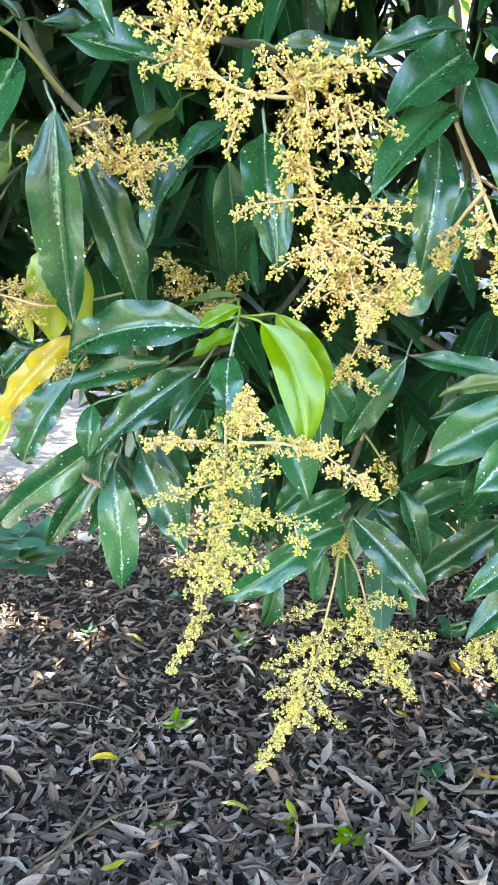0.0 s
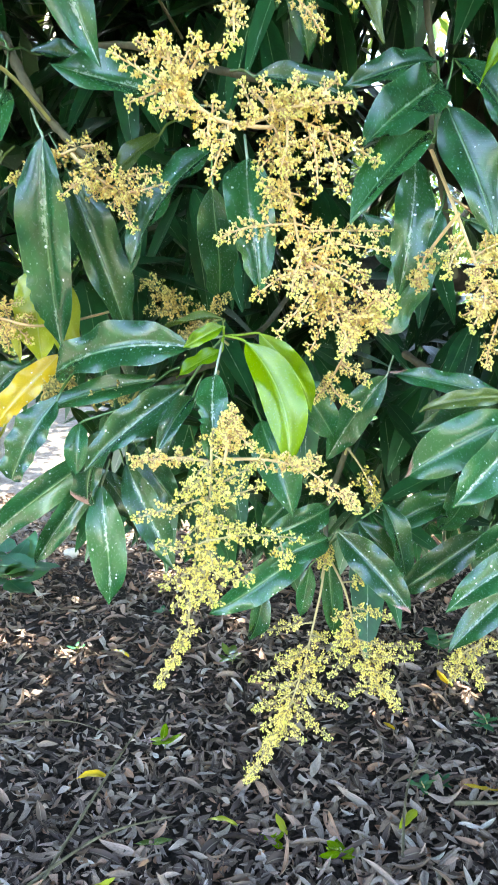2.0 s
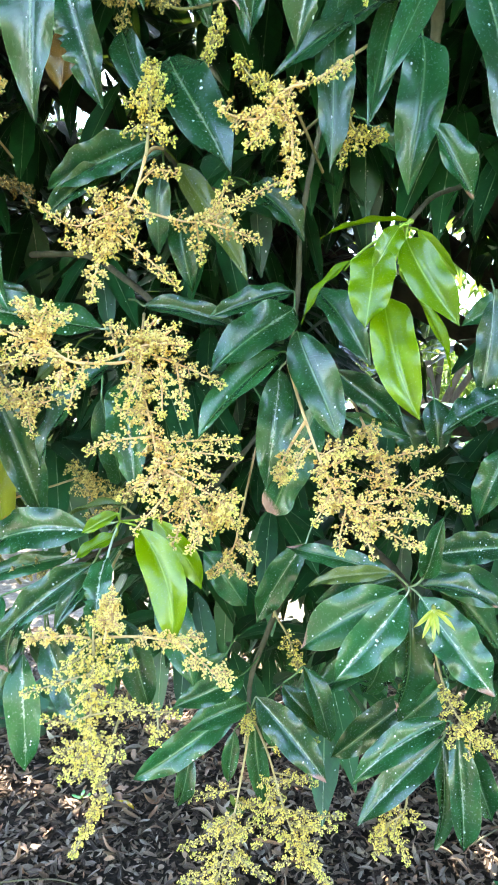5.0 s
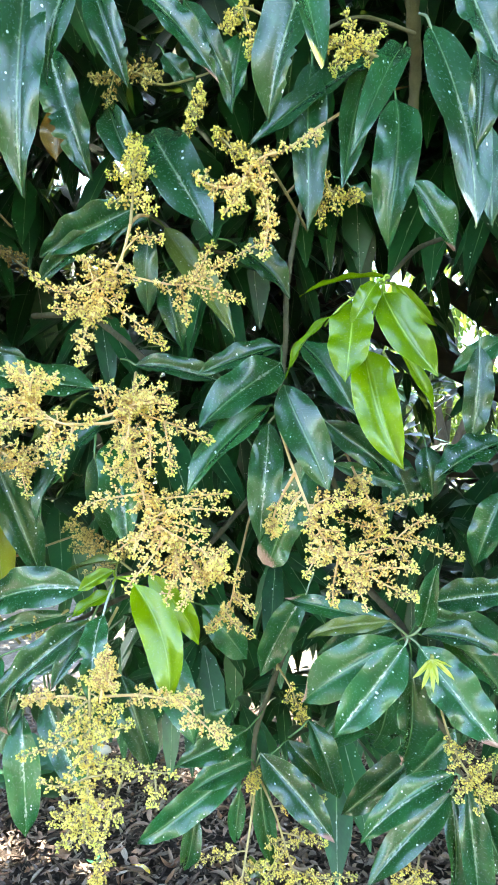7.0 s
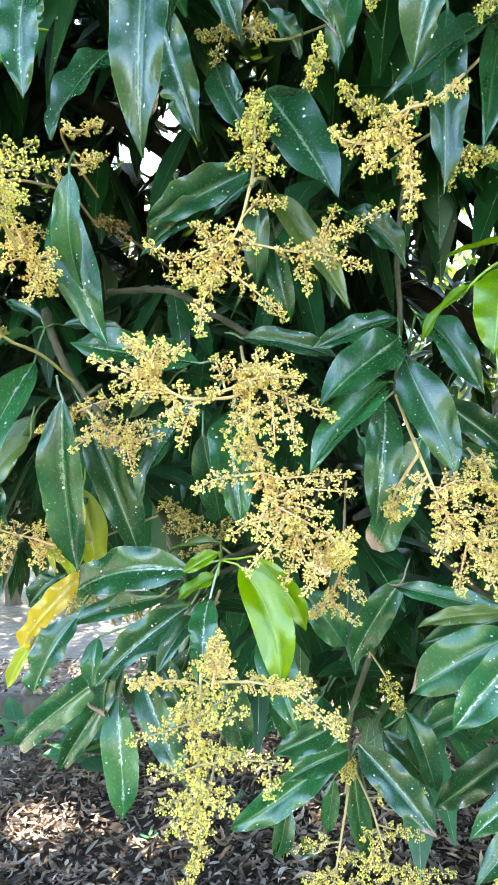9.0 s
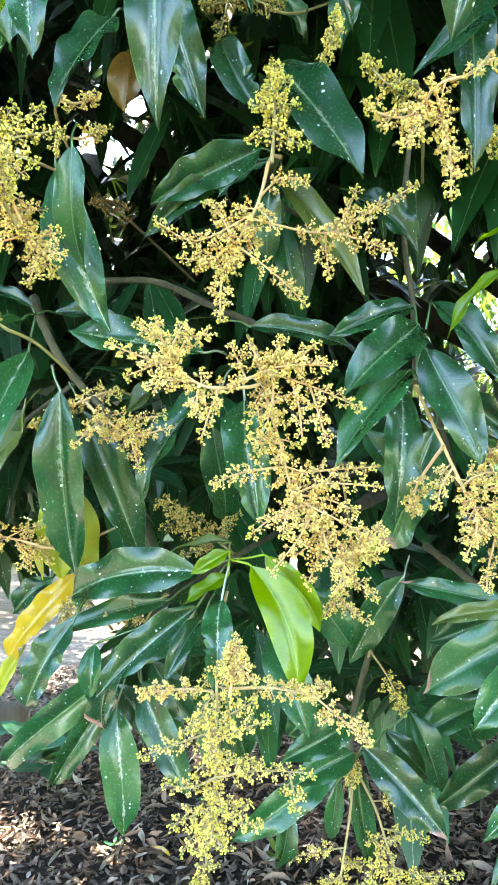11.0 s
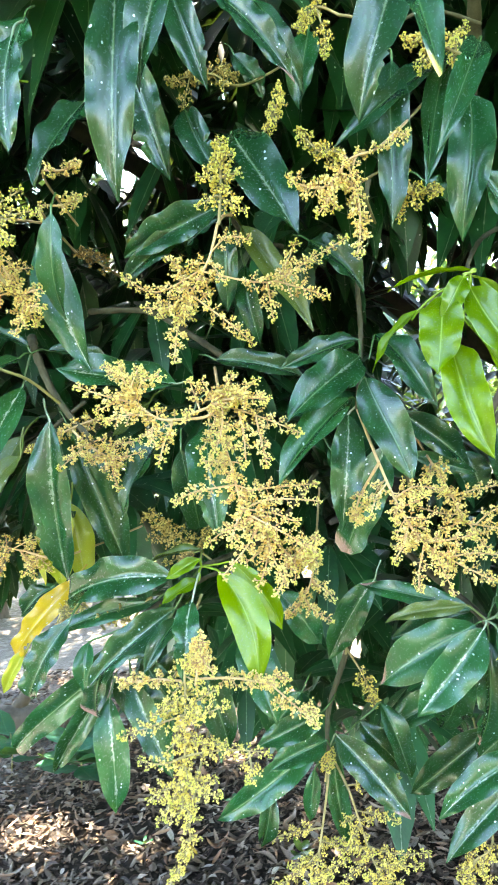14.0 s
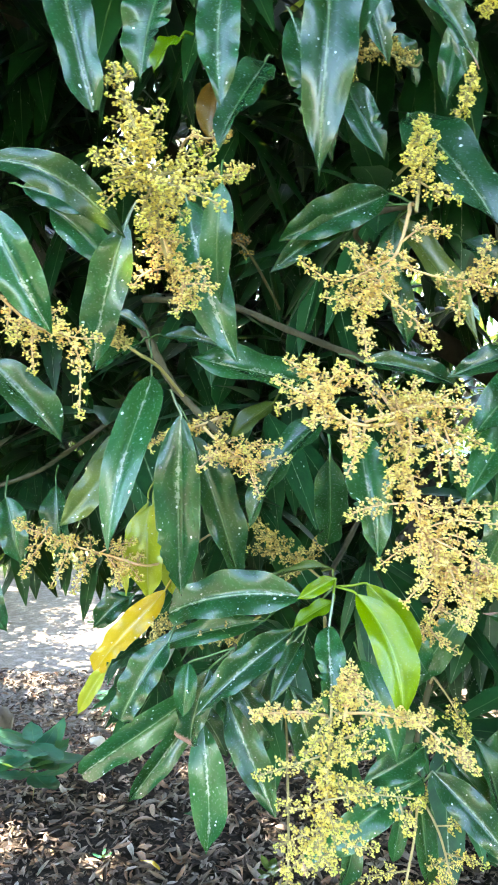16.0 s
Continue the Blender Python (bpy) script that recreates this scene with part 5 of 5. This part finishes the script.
def dry_leaf_shape(r, length, width, nu=6):
    """A curled dry leaf, along +y."""
    verts, uvs, faces = [], [], []
    curl, bow, twist = r.uniform(-1.3, 1.5), r.uniform(-1.0, 1.2), r.uniform(-1.8, 1.8)
    for i in range(nu + 1):
        s = i / nu
        f = max(0.05, math.sin(math.pi * min(1, s ** 0.9)) ** 0.8)
        turn = twist * (s - 0.5)
        for v in (-1, 0, 1):
            x = v * f * width * 0.5 * math.cos(curl * 0.7)
            z = abs(v) * f * width * 0.5 * math.sin(curl) + bow * length * (s - 0.5) ** 2
            verts.append(Vector((x * math.cos(turn) - z * math.sin(turn), (s - 0.5) * length, x * math.sin(turn) + z * math.cos(turn))))
            uvs.append((s, 0.5 + 0.5 * v))
    for i in range(nu):
        for j in range(2):
            a = i * 3 + j
            faces.append((a, a + 1, a + 4, a + 3))
    return verts, uvs, faces


def litter_pose(r, x, y, lift, loose=1.0):
    tilt = Euler((r.gauss(0, 0.35) * loose, r.gauss(0, 0.4) * loose, r.uniform(0, 6.28)))
    return Matrix.Translation((x, y, ground_height(x, y) + lift)) @ tilt.to_matrix().to_4x4()


def litter_layer(count, seed, area):
    r = random.Random(seed)
    verts, uvs, faces = [], [], []
    for _ in range(count):
        x, y = area(r)
        whole = r.random() < 0.4
        length = r.uniform(0.05, 0.1) if whole else r.uniform(0.012, 0.05)
        v, u, f = dry_leaf_shape(r, length, length * (r.uniform(0.2, 0.36) if whole else r.uniform(0.3, 0.8)), 5 if whole else 4)
        m = litter_pose(r, x, y, r.uniform(0.0, 0.035), 1.0 if whole else 1.7)
        start = len(verts)
        verts += [m @ p for p in v]
        uvs += u
        faces += [tuple(start + i for i in q) for q in f]
    ob = tagged(mesh_object("leaf_litter", verts, faces, LITTER_MANY, None, uvs), "thick layer of curled grey-brown dry mango leaves on soil", "leaf litter", kind="stuff")
    return ob


def litter_area(r):
    y = 1.2 + 5.2 * r.random() ** 1.25
    half = 0.7 + 0.42 * y
    return r.uniform(-half, half), y


litter_layer(34000, 8, litter_area)

shapes = []
for k in range(14):
    r = random.Random(100 + k)
    v, u, f = dry_leaf_shape(r, 0.115 * r.uniform(0.7, 1.25), 0.03 * r.uniform(0.8, 1.3), 7)
    proto = mesh_object("dry_leaf", v, f, LITTER_ONE, ground, u)
    shapes.append(proto)
r = random.Random(77)
for k in range(300):
    if k < len(shapes):
        ob = shapes[k]
    else:
        ob = new("dry_leaf", shapes[k % len(shapes)].data)
        ob.parent = ground
    y = 1.55 + 3.0 * r.random() ** 1.3
    ob.matrix_basis = litter_pose(r, r.uniform(-0.35 - 0.35 * y, 0.35 + 0.35 * y), y, r.uniform(0.025, 0.05))


# ---- other trees of the orchard ----
def orchard_tree(seed, height, spread, whorls):
    """A round-headed mango tree: trunk, limbs and a leafy head with gaps."""
    r = random.Random(seed)
    top = tagged(new("orchard_tree"), "dark green mango tree of the orchard, standing in sun", "tree", "orchard trees")
    verts, faces, uvs = [], [], []
    line = smooth_line([(0, 0, -0.1), (0.08, 0.04, height * 0.25), (-0.05, 0.1, height * 0.5)], 6)
    tube(verts, faces, uvs, line, [0.2 - 0.09 * i / (len(line) - 1) + (0.07 if i == 0 else 0) for i in range(len(line))], 12)
    mesh_object("trunk", verts, faces, BARK, top, uvs)
    ends = []
    for k in range(7):
        a = k * 2.4 + r.random()
        end = Vector((math.cos(a) * spread * r.uniform(0.5, 0.9), math.sin(a) * spread * r.uniform(0.5, 0.9), height * r.uniform(0.5, 0.92)))
        verts, faces, uvs = [], [], []
        tube(verts, faces, uvs, smooth_line([(0, 0, height * 0.3), end * 0.5 + Vector((0, 0, height * 0.16)), end], 5), [0.08 - 0.006 * i for i in range(11)], 8)
        mesh_object("limb", verts, faces, BARK, top, uvs)
        ends += [end, end * 0.75 + Vector((r.gauss(0, 0.5), r.gauss(0, 0.5), height * 0.12))]
    for k in range(16):
        a, q = r.uniform(0, 6.28), r.uniform(0.7, 1.0)
        ends.append(Vector((math.cos(a) * spread * q, math.sin(a) * spread * q, height * r.uniform(0.25, 0.7))))
    verts, faces, uvs = [], [], []
    for k in range(whorls):
        c = ends[k % len(ends)]
        p = c + Vector((r.gauss(0, 1), r.gauss(0, 1), r.gauss(0, 0.8))) * spread * 0.22
        if p.z < height * 0.2:
            p.z = height * r.uniform(0.2, 0.5)
        for j in range(6):
            way = Vector((r.gauss(0, 1), r.gauss(0, 1), r.gauss(-0.5, 0.6))).normalized()
            up = (Vector((0, 0, 1)) - way * way.z).normalized()
            length = r.uniform(0.2, 0.34)
            simple_leaf(verts, faces, uvs, p, way, up, length, length * 0.34, 0.25, COARSE)
    tagged(mesh_object("crown", verts, faces, LEAF["orchard"], top, uvs), kind="stuff")
    return top


first = orchard_tree(21, 5.6, 2.6, 1500)
first.location = (-4.6, 14.5, 0)
second = orchard_tree(22, 6.4, 3.0, 1700)
second.location = (3.0, 13.0, 0)
for source, x, y, turn, size in (
    # small tree at the left edge, added to cast a band of shade
    (first, -4.4, 9.6, 210, 0.58),
    (second, -12.5, 16.0, 80, 1.0), (first, 10.0, 12.0, 200, 1.1), (first, -9.5, 7.5, 140, 0.9), (second, 8.5, 3.5, 250, 1.0), (first, -11.0, -3.0, 60, 1.0),
    # the first three are unseen behind the camera, added to block low sky in reflections
    (second, -5.6, -13.0, 10, 1.0), (first, 2.5, -14.5, 100, 1.1), (second, 10.5, -11.0, 190, 1.0), (first, -1.0, 22.0, 300, 1.2), (second, -7.5, 24.0, 30, 1.1), (first, 7.0, 23.0, 20, 1.2), (second, -17.0, 22.0, 140, 1.2), (first, 16.0, 20.0, 70, 1.2),
):
    other = copy_thing(source, pose(x, y, 0, 0, 0, turn) @ Matrix.Diagonal((size, size, size, 1)))


# ---- small things on the ground ----
def weed(x, y, height, leaves, size, seed, kind, label):
    """A low broad-leaved plant with a short stalk."""
    r = random.Random(seed)
    top = tagged(new("weed"), label, "plant", "weeds on the ground")
    top.location = (x, y, ground_height(x, y))
    verts, faces, uvs = [], [], []
    tube(verts, faces, uvs, smooth_line([(0, 0, -0.02), (0.01, 0, height * 0.5), (0.0, 0.01, height)], 4), [0.0025] * 9, 5)
    mesh_object("stalk", verts, faces, STALK["olive"], top, uvs)
    for k in range(leaves):
        a = k * 2.4 + r.random()
        base = Vector((0.0, 0, height * (0.35 + 0.65 * (k + 1) / leaves)))
        way = Vector((math.cos(a), math.sin(a), r.uniform(-0.1, 0.6))).normalized()
        length = size * r.uniform(0.7, 1.15)
        v, u, f = blade(length, length * r.uniform(0.42, 0.56), -0.06, 0.15, 0.03, 0, False, [], r, 8, 4)
        up = (Vector((0, 0, 1)) - way * way.z).normalized()
        m = Matrix((way.cross(up), way, up)).transposed().to_4x4()
        ob = mesh_object("leaf", v, f, LEAF[kind], top, u)
        ob.matrix_basis = Matrix.Translation(base) @ m


weed(-0.28, 2.40, 0.045, 5, 0.075, 1, "bright", "bright green seedling among dry leaves")
weed(-0.03, 3.02, 0.07, 9, 0.07, 2, "olive", "small pale green seedling among dry leaves")
weed(-1.3, 3.85, 0.3, 20, 0.28, 3, "weed", "teal-green broad-leaved weed by the log")
weed(-1.82, 4.1, 0.26, 14, 0.24, 4, "weed", "teal-green broad-leaved weed by the log")
weed(-1.15, 5.2, 0.2, 18, 0.13, 5, "weed", "low green weed at the edge of the shade")
weed(-0.95, 5.3, 0.15, 14, 0.12, 6, "weed", "low green weed at the edge of the shade")
weed(0.95, 2.45, 0.07, 8, 0.06, 7, "weed", "small dark green weed among dry leaves")
weed(0.62, 2.12, 0.05, 6, 0.06, 8, "weed", "small dark green weed among dry leaves")
weed(0.7, 2.16, 0.03, 6, 0.05, 9, "weed", "small dark green weed among dry leaves")
weed(0.3, 1.82, 0.05, 7, 0.06, 10, "bright", "light green seedling among dry leaves")
weed(0.1, 1.92, 0.02, 4, 0.045, 11, "bright", "light green seedling among dry leaves")
weed(-0.78, 3.2, 0.03, 4, 0.05, 12, "weed", "tiny green seedling among dry leaves")
weed(0.95, 3.1, 0.12, 12, 0.09, 13, "weed", "low green weed among dry leaves")
weed(-0.4, 3.6, 0.05, 5, 0.06, 14, "weed", "small green weed among dry leaves")


def fallen_leaf(x, y, turn, length, kind, label):
    r = random.Random(round(x * 100 + y * 10))
    v, u, f = blade(length, length * 0.27, r.uniform(-0.1, 0.12), r.uniform(-0.4, 0.5), 0.06, r.uniform(-0.08, 0.08), False, [], r, 10, 4)
    ob = tagged(mesh_object("fallen_leaf", v, f, LEAF[kind], None, u), label, "leaf", "freshly fallen leaves")
    ob.matrix_world = pose(x, y, ground_height(x, y) + 0.045, r.uniform(-8, 8), r.uniform(-15, 15), turn)


for x, y, turn, length, kind in ((-0.5, 3.05, 60, 0.11, "yellow"), (-0.45, 2.2, 95, 0.11, "yellow"), (0.6, 2.43, 30, 0.07, "yellow"), (0.57, 2.0, 140, 0.12, "lime"), (0.76, 2.12, 250, 0.12, "yellow"), (0.0, 1.95, 80, 0.1, "lime"), (-0.2, 1.9, 100, 0.12, "olive"), (0.9, 2.75, 10, 0.11, "yellow"), (-0.35, 1.75, 120, 0.08, "lime"), (0.12, 2.0, 200, 0.09, "lime")):
    fallen_leaf(x, y, turn, length, kind, "yellowed leaf lately fallen on the litter")


def ground_twig(radius, *points):
    verts, faces, uvs = [], [], []
    line = smooth_line([(x, y, ground_height(x, y) + z) for x, y, z in points], 6)
    tube(verts, faces, uvs, line, [radius * (1 - 0.55 * i / (len(line) - 1)) for i in range(len(line))], 6)
    tagged(mesh_object("fallen_twig", verts, faces, TWIG, None, uvs), "thin grey fallen twig on dry leaves", "twig", "fallen twigs")


ground_twig(0.006, (-0.56, 1.72, 0.045), (-0.5, 2.0, 0.05), (-0.42, 2.3, 0.06), (-0.38, 2.45, 0.05))
ground_twig(0.006, (-0.62, 1.7, 0.04), (-0.42, 1.9, 0.06), (-0.2, 2.0, 0.05))
ground_twig(0.005, (0.48, 1.8, 0.045), (0.55, 2.05, 0.06), (0.66, 2.3, 0.05))
ground_twig(0.008, (0.7, 2.02, 0.05), (0.95, 2.0, 0.06), (1.2, 2.05, 0.05))
ground_twig(0.004, (0.9, 2.75, 0.05), (1.1, 2.9, 0.06), (1.3, 2.95, 0.05))
ground_twig(0.004, (-1.0, 2.5, 0.05), (-0.7, 2.52, 0.06), (-0.5, 2.45, 0.05))


def log():
    top = tagged(new("fallen_log"), "grey-brown fallen log with a side stub on litter", "log")
    top.location = (-2.05, 4.9, 0)
    verts, faces, uvs = [], [], []
    line = smooth_line([(-0.37, -0.16, 0.1), (-0.34, -0.16, 0.1), (-0.15, -0.15, 0.11), (0.1, -0.13, 0.1), (0.3, -0.1, 0.07)], 6)
    tube(verts, faces, uvs, line, [0.115 * (1 + 0.08 * noise.noise(Vector((i * 0.6, 1, 1)))) * min(1.0, 0.1 + 0.22 * i) * (0.7 if i > len(line) - 3 else 1) for i in range(len(line))], 16)
    mesh_object("stem", verts, faces, BARK, top, uvs)
    verts, faces, uvs = [], [], []
    tube(verts, faces, uvs, smooth_line([(-0.06, -0.14, 0.12), (0.02, -0.12, 0.24), (0.1, -0.1, 0.36), (0.16, -0.09, 0.44)], 4), [0.06 - 0.003 * i for i in range(13)], 10)
    mesh_object("stub", verts, faces, BARK, top, uvs)


log()


def stone(x, y, size):
    bm = bmesh.new()
    bmesh.ops.create_icosphere(bm, subdivisions=3, radius=size)
    for v in bm.verts:
        v.co *= 1 + 0.22 * noise.noise(v.co / size * 1.3 + Vector((x, y, 0)))
        v.co.z *= 0.8
    me = bpy.data.meshes.new("stone")
    bm.to_mesh(me)
    bm.free()
    me.polygons.foreach_set("use_smooth", [True] * len(me.polygons))
    me.materials.append(STONE)
    ob = tagged(new("stone", me), "small pale round stone half sunk in litter", "stone")
    ob.location = (x, y, ground_height(x, y) + size * 0.6)


STONE = plain_material("pale_stone", (0.38, 0.34, 0.29), (0.6, 0.56, 0.5), 40, 0.8)
stone(-1.12, 4.6, 0.05)


def sprout(at, size, seed):
    """A star of narrow new leaves at a shoot's end."""
    q = random.Random(seed)
    for k in range(6):
        a = -2.6 + k * 0.42 + q.uniform(-0.15, 0.15)
        reach = size * q.uniform(0.7, 1.2)
        end = Vector(at) + Vector((math.cos(a) * reach, -0.5 * reach, math.sin(a) * reach))
        leaf(at, tuple(end), reach * 0.2, "lime", (at[0], at[1] + 0.004, at[2] + 0.002), bow=0.05, fold=0.4)


sprout((0.323, 0.654, 1.495), 0.026, 5)
